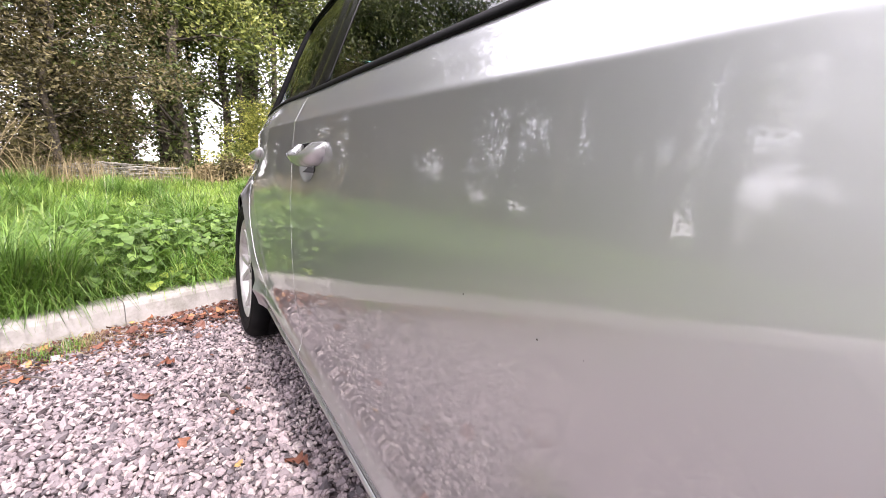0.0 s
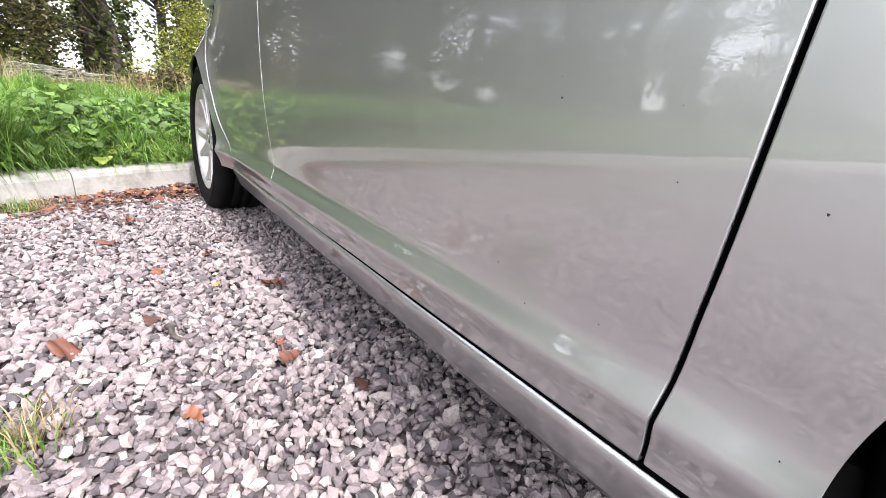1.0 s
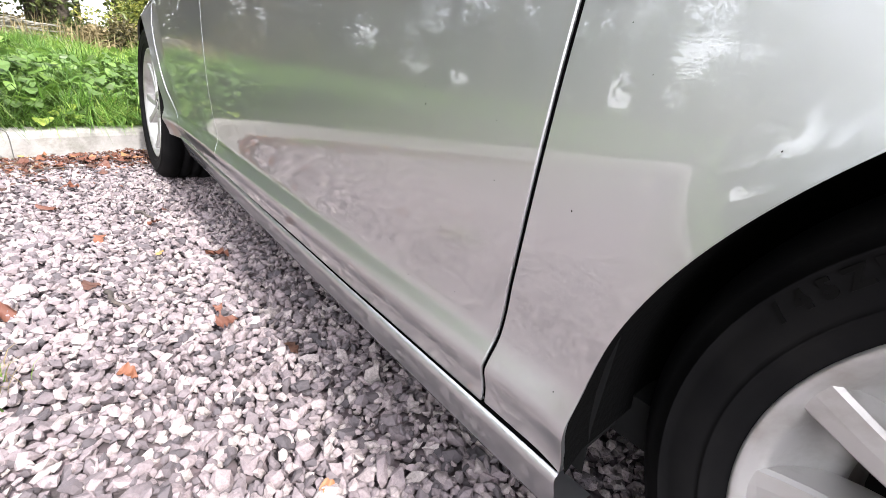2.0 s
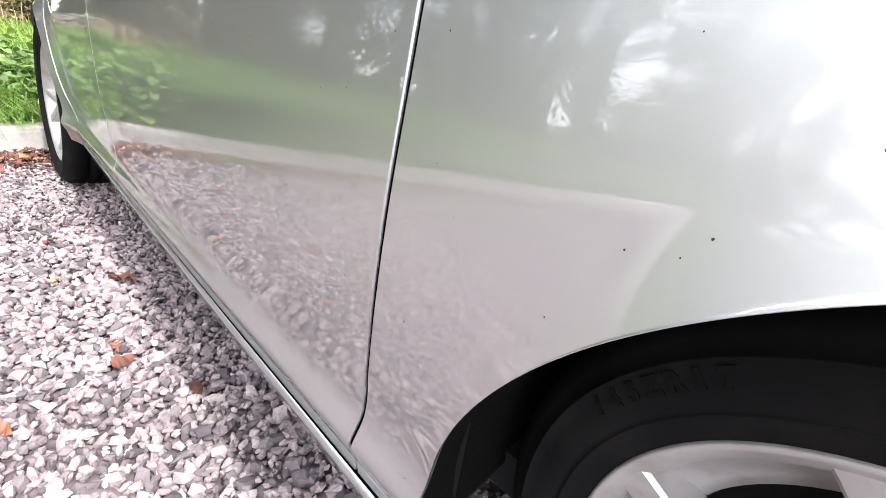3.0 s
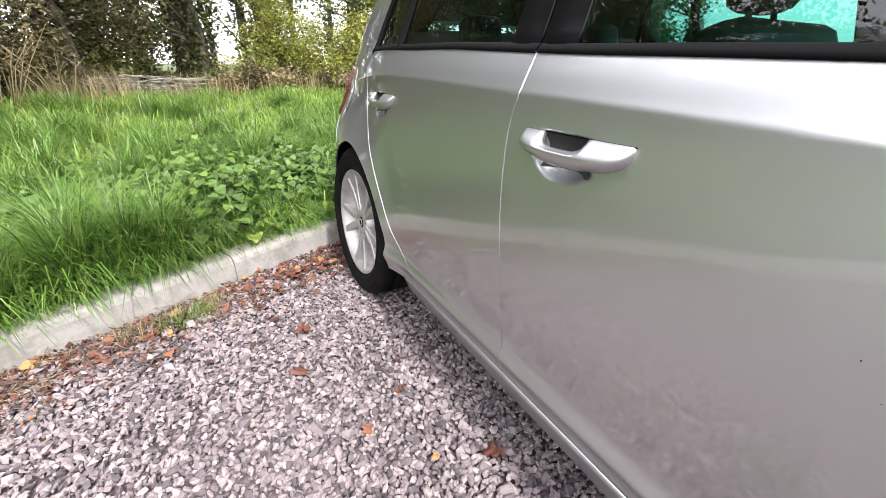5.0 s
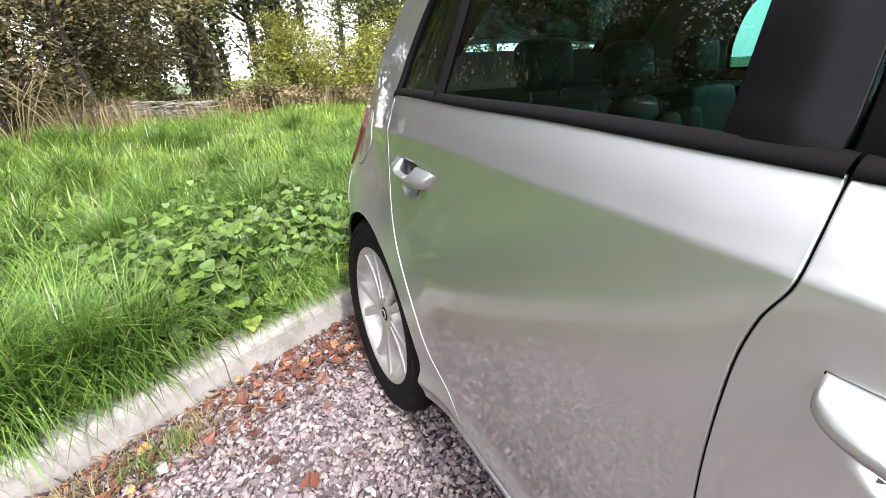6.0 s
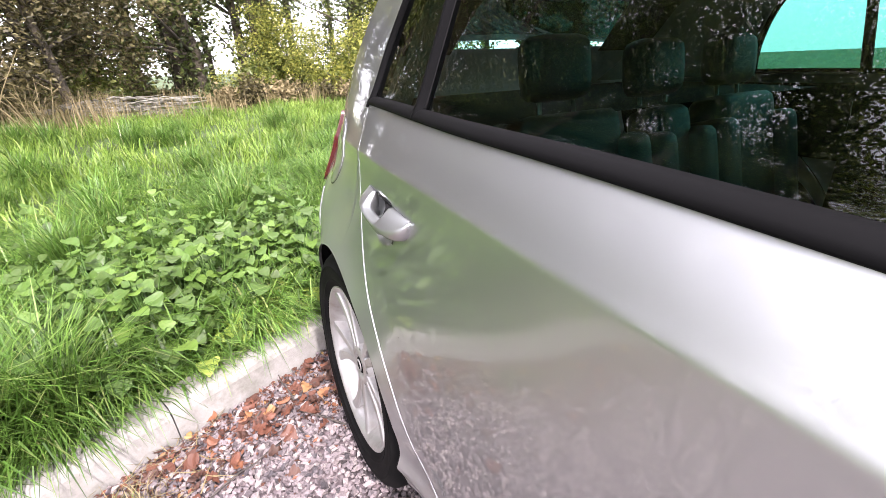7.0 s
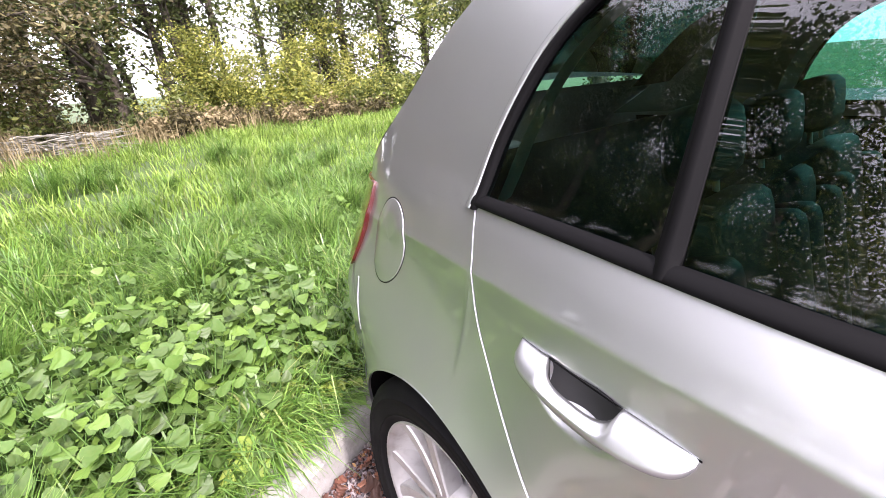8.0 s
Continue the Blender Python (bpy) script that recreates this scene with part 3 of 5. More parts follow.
def greenhouse(side, door_pair):
    grid = []
    for i in range(121):
        a, b = along(TOP, i / 120), along(OUT, i / 120)
        grid.append([flank((a[0] + (b[0] - a[0]) * j / 12, a[1] + (b[1] - a[1]) * j / 12), side, dish=False) for j in range(13)])
    sheet("side_frame", grid, PAINT, car, "silver painted pillar and roof rail" if side > 0 else "", 0, side)
    # black seal round the side windows
    grid = []
    for i in range(121):
        a, b = along(TOP, i / 120), along(OUT, i / 120)
        d = Vector((a[0] - b[0], a[1] - b[1])).normalized()
        col = []
        for w, lift in ((-0.002, 0.001), (0.002, 0.005), (0.010, 0.006), (0.017, 0.003), (0.019, -0.006)):
            p = (a[0] + d.x * w, a[1] + d.y * w)
            col.append(flank(p, side, lift, dish=False))
        grid.append(col)
    sheet("window_seal", grid, TRIM, car, "matt black rubber window seal" if side > 0 else "", 0, side)
    # painted door frames beside the seal
    for d, i0, i1 in ((door_pair[0], 6, 47), (door_pair[1], 49, 120)):
        grid = []
        for i in range(i0, i1 + 1):
            a, b = along(TOP, i / 120), along(OUT, i / 120)
            n = Vector((a[0] - b[0], a[1] - b[1])).normalized()
            grid.append([flank((a[0] + n.x * w, a[1] + n.y * w), side, lift, dish=False) for w, lift in ((-0.0165, -0.003), (-0.0162, 0.0015), (-0.0150, 0.0030), (-0.0125, 0.0036), (-0.0045, 0.0036), (-0.0025, 0.002), (-0.001, -0.002))])
        sheet("door_frame", grid, PAINT, d, "", 0, side)
    # belt strips, one on each door
    for d, (y0, y1) in zip(door_pair, ((0.62, 1.543), (1.5465, 2.566))):
        grid = []
        for i in range(61):
            y = y0 + (y1 - y0) * i / 60
            z0 = belt(y)
            grid.append([flank((y, z0 + dz), side, lift, dish=False) for dz, lift in ((-0.002, -0.006), (0.000, 0.003), (0.0025, 0.0055), (0.008, 0.0055), (0.013, 0.0035), (0.0155, 0.000), (0.016, -0.006))])
        sheet("belt_strip", grid, TRIM, d, "matt black waist strip", 0, side)
    # upright bars and panes
    def bar(name, foot, head, w0, w1, mat, d, lift):
        grid = []
        for i in range(5):
            row = []
            for j in range(17):
                z = foot[1] + (head[1] - foot[1]) * j / 16
                y = foot[0] + (head[0] - foot[0]) * j / 16 + (i / 4 - 0.5) * (w0 + (w1 - w0) * j / 16)
                row.append(flank((y, z), side, lift * (1 - (i / 2 - 1) ** 4) - 0.004, dish=False))
            grid.append(row)
        sheet(name, grid, mat, d, "", 0.01, side)
    bar("pillar_cover", (1.508, belt(1.51) + 0.013), (1.550, 1.362), 0.085, 0.078, GLOSS, door_pair[0], 0.006)
    bar("pillar_cover", (1.601, belt(1.60) + 0.013), (1.640, 1.362), 0.085, 0.078, GLOSS, door_pair[1], 0.006)
    bar("window_bar", (2.241, belt(2.24) + 0.003), (2.262, 1.352), 0.024, 0.020, TRIM, door_pair[1], 0.010)
    for d, y0, y1 in ((door_pair[0], 0.64, 1.545), (door_pair[1], 1.60, 2.245), (door_pair[1], 2.243, 2.556)):
        grid = []
        for i in range(25):
            y = y0 + (y1 - y0) * i / 24
            zt = top_z(min(y, 2.49)) if y < 2.49 else 1.235 - (y - 2.49) * 3.0
            zt = max(zt - 0.004, belt(y) + 0.02)
            grid.append([pane_place((y, belt(y) + 0.006 + (zt - belt(y) - 0.006) * j / 12), side, -0.0060) for j in range(13)])
        sheet("window_glass", grid, GLASS, d, "green-tinted side window glass", 0.004, side)


greenhouse(1, doors)
greenhouse(-1, far_doors)


def cross_sheet(name, rows, mat, parent, label="", bulge=lambda t: (0, 0), n=24):
    """A sheet across the car: rows of left edge places (x, y, z), mirrored, with bulge(t) -> (dy, dz)."""
    grid = []
    for i in range(n + 1):
        t = i / n
        col = []
        for x, y, z in rows:
            dy, dz = bulge(1 - (2 * t - 1) ** 2)
            col.append((x + (2 * XC - 2 * x) * t, y + dy, z + dz))
        grid.append(col)
    return sheet(name, grid, mat, parent, label, 0, 1)


def flank_row(points, n):
    out = []
    for i in range(n + 1):
        y, z = along(points, i / n)
        out.append((side_x(y, z, False), y, z))
    return out


cross_sheet("roof", flank_row(OUT[2:8], 30), PAINT, car, "silver roof", lambda b: (0, 0.055 * b))
cross_sheet("windscreen", flank_row(OUT[:3], 12), GLASS, car, "", lambda b: (-0.10 * b, 0.03 * b))
cross_sheet("rear_window", flank_row(OUT[7:10], 12), GLASS_DARK, car, "", lambda b: (0.10 * b, 0.03 * b))
for side in (1, -1):
    grid = [[((x + w) if side > 0 else 2 * XC - x - w, y - 0.03, z - 0.02) for w in (0.02, 0.12, 0.22, 0.30)] for x, y, z in flank_row(OUT[7:10], 10)]
    sheet("rear_pillar_trim", grid, DARK, car, "", 0, side)
cross_sheet("tailgate", flank_row([(2.97, 1.13), (3.16, 0.985), (3.27, 0.80), (3.27, 0.60)], 14), PAINT, car, "silver tailgate", lambda b: (0.08 * b, 0))
cross_sheet("rear_bumper", flank_row([(3.27, 0.60), (3.27, 0.45), (3.24, 0.26)], 10), PAINT, car, "", lambda b: (0.10 * b, 0))
cross_sheet("bonnet", [(side_x(0.40, 0.96) + 0.03, 0.42, 0.985), (0.06, 0.0, 0.94), (0.12, -0.35, 0.87), (0.2, -0.66, 0.76)], PAINT, car, "silver bonnet", lambda b: (-0.08 * b, 0.05 * b))
cross_sheet("front_bumper", [(0.2, -0.66, 0.76), (0.14, -0.68, 0.62), (0.12, -0.68, 0.45), (0.16, -0.66, 0.22)], PAINT, car, "", lambda b: (-0.16 * b, 0))

PILLAR = material("pillar_plastic", (0.20, 0.21, 0.20), 0.6)
# inside of the car: lining behind the doors, floor and wheel housings
for side in (1, -1):
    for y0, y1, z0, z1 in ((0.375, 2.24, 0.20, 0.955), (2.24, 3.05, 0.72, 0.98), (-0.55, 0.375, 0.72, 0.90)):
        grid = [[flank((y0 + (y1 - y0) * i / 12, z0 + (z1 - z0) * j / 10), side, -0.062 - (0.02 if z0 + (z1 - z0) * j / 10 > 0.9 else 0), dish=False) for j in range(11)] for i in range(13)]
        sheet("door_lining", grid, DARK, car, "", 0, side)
    for axle, radius in ARCHES:
        v, f = [], []
        lip = ring_points(axle, math.pi * 1.06, -0.06 * math.pi, 40, radius + 0.004)
        for y, z in lip:
            for dx, k in ((0.007, 1.0), (0.05, 1.02), (0.20, 1.02), (0.30, 0.99), (0.30, 0.2)):
                x = side_x(y, z, False) + dx
                v.append((x if side > 0 else 2 * XC - x, axle + (y - axle) * k, HUB_Z + (z - HUB_Z) * k))
        for i in range(len(lip) - 1):
            for j in range(4):
                f.append((i * 5 + j, i * 5 + j + 1, (i + 1) * 5 + j + 1, (i + 1) * 5 + j))
        obj("wheel_housing", v, f, LINER, car, "matt dark wheel arch liner")
bm = bmesh.new()
bmesh.ops.create_cube(bm, size=1, matrix=Matrix.Translation((XC, 1.45, 0.24)) @ Matrix.Diagonal((1.42, 3.0, 0.06, 1)))
bmesh.ops.create_cube(bm, size=1, matrix=Matrix.Translation((XC, 1.285, 0.243)) @ Matrix.Diagonal((1.58, 1.80, 0.05, 1)))
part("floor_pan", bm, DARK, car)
cross_sheet("roof_lining", [(x + 0.02, y, z - 0.03) for x, y, z in flank_row(OUT[2:8], 20)], material("roof_cloth", (0.12, 0.125, 0.12), 0.9), car, "", lambda b: (0, 0.05 * b))


for side in (1, -1):
    grid = []
    for i in range(41):
        a, b_ = along(TOP[7:], i / 40), along(OUT[7:], i / 40)
        grid.append([flank((a[0] + (b_[0] - a[0]) * j / 6, a[1] + (b_[1] - a[1]) * j / 6), side, -0.035, dish=False) for j in range(7)])
    sheet("pillar_lining", grid, PILLAR, car, "", 0, side)
for side in (1, -1):                    # inner trim of the rear pillars
    grid = []
    for i in range(31):
        y, z = along(TOP[6:], i / 30)
        grid.append([flank((y + dy, z - 0.01), side, -dx, dish=False) for dx, dy in ((0.045, -0.012), (0.055, -0.006), (0.085, 0.004), (0.115, 0.018))])
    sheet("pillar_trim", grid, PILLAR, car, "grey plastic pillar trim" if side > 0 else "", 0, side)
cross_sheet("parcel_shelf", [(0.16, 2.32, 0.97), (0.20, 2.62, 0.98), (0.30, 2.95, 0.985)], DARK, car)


def soft_box(bm, size, m, bevel, seg=3):
    r = bmesh.ops.create_cube(bm, size=1, matrix=m @ Matrix.Diagonal((*size, 1)))
    edges = list({e for v in r["verts"] for e in v.link_edges})
    bmesh.ops.bevel(bm, geom=edges, offset=bevel, segments=seg, affect="EDGES", profile=0.6)


def seat(x, y, drop, width, heads, name):
    bm = bmesh.new()
    soft_box(bm, (width, 0.50, 0.16), pose(x, y - 0.02, 0.46, 8), 0.05)
    smooth_all(bm)
    cushion = part(name, bm, SEAT, car, "grey-green upholstered car seat")
    bm = bmesh.new()
    soft_box(bm, (width - 0.10, 0.11, 0.60), pose(x, y + 0.33, 0.80 - drop, -16), 0.04)
    smooth_all(bm)
    part("backrest", bm, SEAT, cushion)
    for k in (-1, 1):
        bm = bmesh.new()
        soft_box(bm, (0.09, 0.15, 0.54), pose(x + k * (width / 2 - 0.04), y + 0.31, 0.77 - drop, -16), 0.035)
        smooth_all(bm)
        part("backrest_bolster", bm, SEAT, cushion)
    for hx in heads:
        bm = bmesh.new()
        soft_box(bm, (0.17, 0.085, 0.135), pose(hx, y + 0.44, 1.18 - drop, -10), 0.04)
        smooth_all(bm)
        part("headrest", bm, SEAT, cushion)
        for k in (-0.05, 0.05):
            v, f = tube([(hx + k, y + 0.41, 1.02 - drop), (hx + k, y + 0.435, 1.14 - drop)], [0.006] * 2, 6)
            obj("headrest_post", v, f, STEEL, cushion)


seat(0.52, 1.00, 0.05, 0.50, (0.52,), "front_seat")
seat(1.22, 1.00, 0.05, 0.50, (1.22,), "front_seat")
seat(0.47, 1.94, 0.115, 0.38, (0.47,), "rear_seat")
seat(0.80, 1.94, 0.125, 0.24, (0.80,), "rear_seat")
seat(1.13, 1.94, 0.115, 0.38, (1.13,), "rear_seat")


# along the handle from its front tip: how far it stands out, how far it hangs below its straight top edge
GRIP = [(0.0, 0.006, 0.014), (0.02, 0.013, 0.024), (0.06, 0.021, 0.034), (0.14, 0.029, 0.043), (0.28, 0.035, 0.049), (0.5, 0.037, 0.050), (0.72, 0.036, 0.048),
        (0.86, 0.033, 0.044), (0.94, 0.028, 0.039), (0.985, 0.020, 0.032), (1.0, 0.012, 0.026)]


def door_handle(door, y0, y1, hz, side):
    """A pull handle: an almond with a straight top, solid at both ends, hollow behind its middle."""
    n, k = 72, 10
    v, f = [], []
    top = hz + 0.004
    for i in range(n + 1):
        t = 0.5 - 0.5 * math.cos(math.pi * i / n)
        y = y0 + (y1 - y0) * t
        out = curve_table([(a, b) for a, b, _ in GRIP], t)
        hang = curve_table([(a, c) for a, _, c in GRIP], t)
        free = max(1 - abs((t - 0.555) / 0.225) ** 3.6, 0) ** 0.45      # a long opening with round corners
        ridge = top - 0.56 * hang
        cut = top - 0.43 * hang * free                       # upper edge of the solid
        back_top, back_low = -0.003 + 0.022 * free, -0.003 + 0.016 * free
        lip = back_top + (out - back_top) * 0.30
        ring = [(back_top, cut), (lip, cut - 0.0006), (back_top + (out - back_top) * 0.72, cut + (ridge - cut) * 0.55), (out * 0.97, ridge + 0.004), (out, ridge), (out * 0.965, ridge - 0.004),
                (out * 0.70 + back_low * 0.3, top - 0.88 * hang), (out * 0.34 + back_low * 0.66, top - 0.985 * hang), (back_low, top - hang), ((back_low + back_top) / 2, (cut + top - hang) / 2)]
        sk = side_x(y, hz, False)
        for o, z in ring:
            x = sk - o
            v.append((x if side > 0 else 2 * XC - x, y, z))
    for i in range(n):
        for a in range(k):
            f.append((i * k + a, (i + 1) * k + a, (i + 1) * k + (a + 1) % k, i * k + (a + 1) % k))
    f.append(tuple(range(k)))
    f.append(tuple(n * k + a for a in range(k))[::-1])
    h = obj("door_handle", v, f, PAINT, door, "silver painted pull handle")
    # dark sheet over the silver bowl: its shade is put into the colour
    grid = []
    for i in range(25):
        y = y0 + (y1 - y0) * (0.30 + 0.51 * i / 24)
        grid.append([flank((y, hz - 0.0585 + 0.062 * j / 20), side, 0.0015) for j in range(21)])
    sheet("handle_bowl", grid, BOWL_SHADE, door, "dark grey sheet for the shade in the silver handle bowl", 0, side)
    # thin dark joint along the handle's top edge
    v = []
    rows = [(-0.014, 0.002)] + [(t, 0.0022) for t in (0.0, 0.08, 0.16, 0.25, 0.33, 0.45, 0.6, 0.75, 0.88, 0.97)] + [(1.006, 0.0015)]
    for t, w in rows:
        y = y0 + (y1 - y0) * t
        v += [flank((y, top - 0.0025), side, 0.0012, dish=False), flank((y, top + w * 0.05), side, 0.0012, dish=False)]
    obj("handle_joint", v, [(2 * i, 2 * i + 1, 2 * i + 3, 2 * i + 2) for i in range(len(rows) - 1)], TRIM, door)
    return h


for side, pair in ((1, doors), (-1, far_doors)):
    for d, (y0, y1, hz) in zip(pair, HANDLES):
        door_handle(d, y0, y1, hz, side)


def lathe(profile, steps=64):
    v, f = [], []
    k = len(profile)
    for i in range(steps):
        w = 2 * math.pi * i / steps
        for x, r in profile:
            v.append((x, r * math.cos(w), r * math.sin(w)))
    for i in range(steps):
        for j in range(k - 1):
            a, b = i * k + j, ((i + 1) % steps) * k + j
            f.append((a, b, b + 1, a + 1))
    return v, f


def make_wheel(spin, shield, wide):
    """A wheel round the x axis, its outer side towards -x, the lip at x = 0."""
    rim = obj("wheel", *lathe([(0.006, 0.2315), (-0.001, 0.2300), (-0.002, 0.2265), (0.003, 0.2225), (0.010, 0.2165), (0.016, 0.2125), (0.030, 0.2085), (0.044, 0.2000), (0.056, 0.1885), (0.061, 0.1790), (0.075, 0.1760)], 96), ALLOY, car, "silver alloy wheel, lightly soiled")
    tread = [(0.008, 0.222), (0.000, 0.2310), (-0.004, 0.240), (-0.0085, 0.2485), (-0.0102, 0.2490), (-0.0104, 0.2508), (-0.0094, 0.2514), (-0.011, 0.255), (-0.014, 0.270), (-0.0125, 0.2810), (-0.0142, 0.2815), (-0.0142, 0.2832), (-0.0122, 0.2838), (-0.009, 0.2955), (0.000, 0.307), (0.012, 0.3155), (0.022, 0.3175)]
    for g in (0.06, 0.10, 0.14):
        tread += [(g - 0.006, 0.3185), (g - 0.005, 0.311), (g + 0.005, 0.311), (g + 0.006, 0.3185)]
    tread += [(0.185, 0.3175), (0.20, 0.312), (0.212, 0.295), (0.215, 0.270), (0.205, 0.235), (0.20, 0.215)]
    parts = [obj("rim_well", *lathe([(0.0745, 0.1761), (0.11, 0.1745), (0.20, 0.1745), (0.20, 0.215)], 96), WELL, rim, "inside of the rim, dull with brake dust")]
    parts += [obj("tyre", *lathe([(x, r * 1.02) if r > 0.26 else (x, r) for x, r in tread], 128), RUBBER, rim, "black low-profile tyre")]

    def spoke(a, k):
        """One arm of a double spoke: it leaves the hub beside its twin, spreads from it and widens to the rim."""
        v, f = [], []
        line = [(0.046, 0.0120), (0.080, 0.0150), (0.110, 0.0200), (0.135, 0.0255), (0.157, 0.0320), (0.177, 0.0390), (0.194, 0.0458), (0.207, 0.0515), (0.2165, 0.0560)]
        for i, (u, w) in enumerate(line):
            (u0, w0), (u1, w1) = line[max(i - 1, 0)], line[min(i + 1, len(line) - 1)]
            d = math.hypot(u1 - u0, w1 - w0)
            nu, nw = -(w1 - w0) / d, (u1 - u0) / d
            t = i / (len(line) - 1)
            half = (0.0105 + 0.0055 * t) * wide
            face = 0.018 - 0.012 * t + 0.004 * math.sin(math.pi * t)
            for off, dx in ((-1.0, 0.046), (-1.0, 0.005), (-0.80, 0.0008), (0.0, 0.0), (0.80, 0.0008), (1.0, 0.005), (1.0, 0.046)):
                p, q = u + nu * off * half, (w + nw * off * half) * k
                v.append((face + dx, p * math.cos(a) - q * math.sin(a), p * math.sin(a) + q * math.cos(a)))
        for i in range(len(line) - 1):
            for j in range(6):
                f.append((i * 7 + j, i * 7 + j + 1, (i + 1) * 7 + j + 1, (i + 1) * 7 + j))
        return v, f
    for s in range(5):
        for k in (-1, 1):
            parts.append(obj("spoke", *spoke(spin + 2 * math.pi * s / 5, k), ALLOY, rim, smooth=False))
    hub = [(x - 0.020, r) for x, r in ((0.040, 0.0), (0.0385, 0.018), (0.040, 0.026), (0.047, 0.0275), (0.047, 0.030), (0.036, 0.034), (0.037, 0.050), (0.044, 0.062), (0.095, 0.066))]
    parts.append(obj("hub", *lathe(hub, 40), ALLOY, rim))
    parts.append(obj("hub_cap", *lathe([(0.016, 0.0), (0.0165, 0.016), (0.0175, 0.022), (0.021, 0.0255)], 32), TRIM, rim, "dark round hub cap with a bright emblem"))
    parts.append(obj("emblem", *lathe([(0.0145, 0.012), (0.014, 0.0145), (0.0145, 0.017), (0.0165, 0.0175)], 32), ALLOY, rim))
    for s in range(5):
        v, f = lathe([(0.019, 0.0), (0.019, 0.006), (0.021, 0.008), (0.031, 0.0085)], 10)
        a = spin + 2 * math.pi * (s + 0.5) / 5
        parts.append(obj("wheel_bolt", [(x, y + 0.050 * math.cos(a), z + 0.050 * math.sin(a)) for x, y, z in v], f, STEEL, rim))
    parts.append(obj("brake_disc", *lathe([(0.105, 0.07), (0.100, 0.075), (0.100, 0.143), (0.112, 0.144)], 48), STEEL, rim))
    v, f = lathe([(0.085, 0.098), (0.080, 0.105), (0.080, 0.150), (0.095, 0.160), (0.13, 0.160)], 64)
    keep = [q for q in f if all(v[i][1] < -0.06 and v[i][2] > -0.10 for i in q)]
    parts.append(obj("brake_caliper", v, keep, DARK, rim))
    parts.append(obj("brake_shield", *lathe([(shield, 0.0), (shield, 0.173)], 32), DARK, rim))
    return rim


def tyre_words(rim, words, start, radius, height):
    """Raised letters round the sidewall, one mesh."""
    v, f = [], []
    a = start
    for ch in words:
        cu = bpy.data.curves.new("tyre_lettering", "FONT")
        cu.offset = 0.0010
        cu.body, cu.size, cu.align_x, cu.extrude = ch, height / 0.70, "CENTER", 0.0007
        ob = bpy.data.objects.new("tyre_lettering", cu)
        scene.collection.objects.link(ob)
        bpy.context.view_layer.update()
        me = bpy.data.meshes.new_from_object(ob.evaluated_get(bpy.context.evaluated_depsgraph_get()))
        bpy.data.objects.remove(ob)
        o = len(v)
        for p in me.vertices:
            r = radius + p.co.y
            w = a + p.co.x / radius       # letters run towards the car's front over the top
            v.append((-0.0137 - p.co.z, -r * math.sin(w), r * math.cos(w)))
        f += [tuple(i + o for i in q.vertices) for q in me.polygons]
        bpy.data.meshes.remove(me)
        a += height * 1.30 / radius
    return obj("tyre_lettering", v, f, LETTER, rim, "raised black lettering", smooth=False)


front_wheel = make_wheel(radians(4.2), 0.118, 1.15)
front_wheel.matrix_world = pose(0.060, FRONT_AXLE + 0.045, HUB_Z, 0, 0, -13.0)
tyre_words(front_wheel, "/45ZR17", -1.10, 0.2685, 0.0140)
rear_wheel = make_wheel(radians(60), 0.090, 1.08)
rear_wheel.matrix_world = pose(-0.024, REAR_AXLE - 0.008, HUB_Z + 0.003, 0, 2.5, 0.8)
for src, y in ((front_wheel, FRONT_AXLE), (rear_wheel, REAR_AXLE)):
    w = copy_thing(src, pose(2 * XC - 0.02, y, HUB_Z, 0, 0, 180))
    w.parent = car

# round filler flap and tail lamp
FLAP = (2.872, 0.862)
v, f = [], []
for r, lift in ((0.0, 0.0035), (0.05, 0.0035), (0.0885, 0.003), (0.0905, 0.002), (0.0905, -0.004)):
    for k in range(48):
        w = 2 * math.pi * k / 48
        v.append(flank((FLAP[0] + r * math.cos(w), FLAP[1] + r * math.sin(w)), 1, lift, dish=False))
for j in range(4):
    for k in range(48):
        f.append((j * 48 + k, j * 48 + (k + 1) % 48, (j + 1) * 48 + (k + 1) % 48, (j + 1) * 48 + k))
obj("filler_flap", v, f, PAINT, car, "round silver fuel filler flap")
v, f = [], []
for r, lift in ((0.0903, 0.0008), (0.0935, 0.0008)):
    for k in range(48):
        w = 2 * math.pi * k / 48
        v.append(flank((FLAP[0] + r * math.cos(w), FLAP[1] + r * math.sin(w)), 1, lift, dish=False))
for k in range(48):
    f.append((k, (k + 1) % 48, 48 + (k + 1) % 48, 48 + k))
obj("flap_joint", v, f, DARK, car)


def tail_lamp(side):
    grid = []
    for i in range(19):
        t = i / 18
        col = []
        for j in range(15):
            s = j / 14
            y = 3.045 + 0.05 * (1 - s) ** 2 + (3.27 - 3.045) * t
            z = 0.73 + 0.225 * s - 0.01 * t
            col.append(flank((y, z), side, 0.009 + 0.005 * math.sin(math.pi * s), dish=False))
        grid.append(col)
    sheet("tail_lamp", grid, RED, car, "red tail lamp lens", 0.024, side)


tail_lamp(1)
tail_lamp(-1)

# raised edge where the rear bumper meets the wing
grid = []
for i in range(15):
    y, z = along([(3.010, 0.726), (2.985, 0.690), (2.962, 0.655), (2.945, 0.615)], i / 14)
    grid.append([flank((y + w, z), 1, lift, dish=False) for w, lift in ((-0.004, 0.0002), (-0.0025, 0.0022), (0.0, 0.003), (0.0022, 0.0016), (0.003, -0.002))])
sheet("bumper_edge", grid, PAINT, car, "bright edge of the rear bumper")

# grit stuck to the paint
rng = random.Random(11)
v, f = [], []
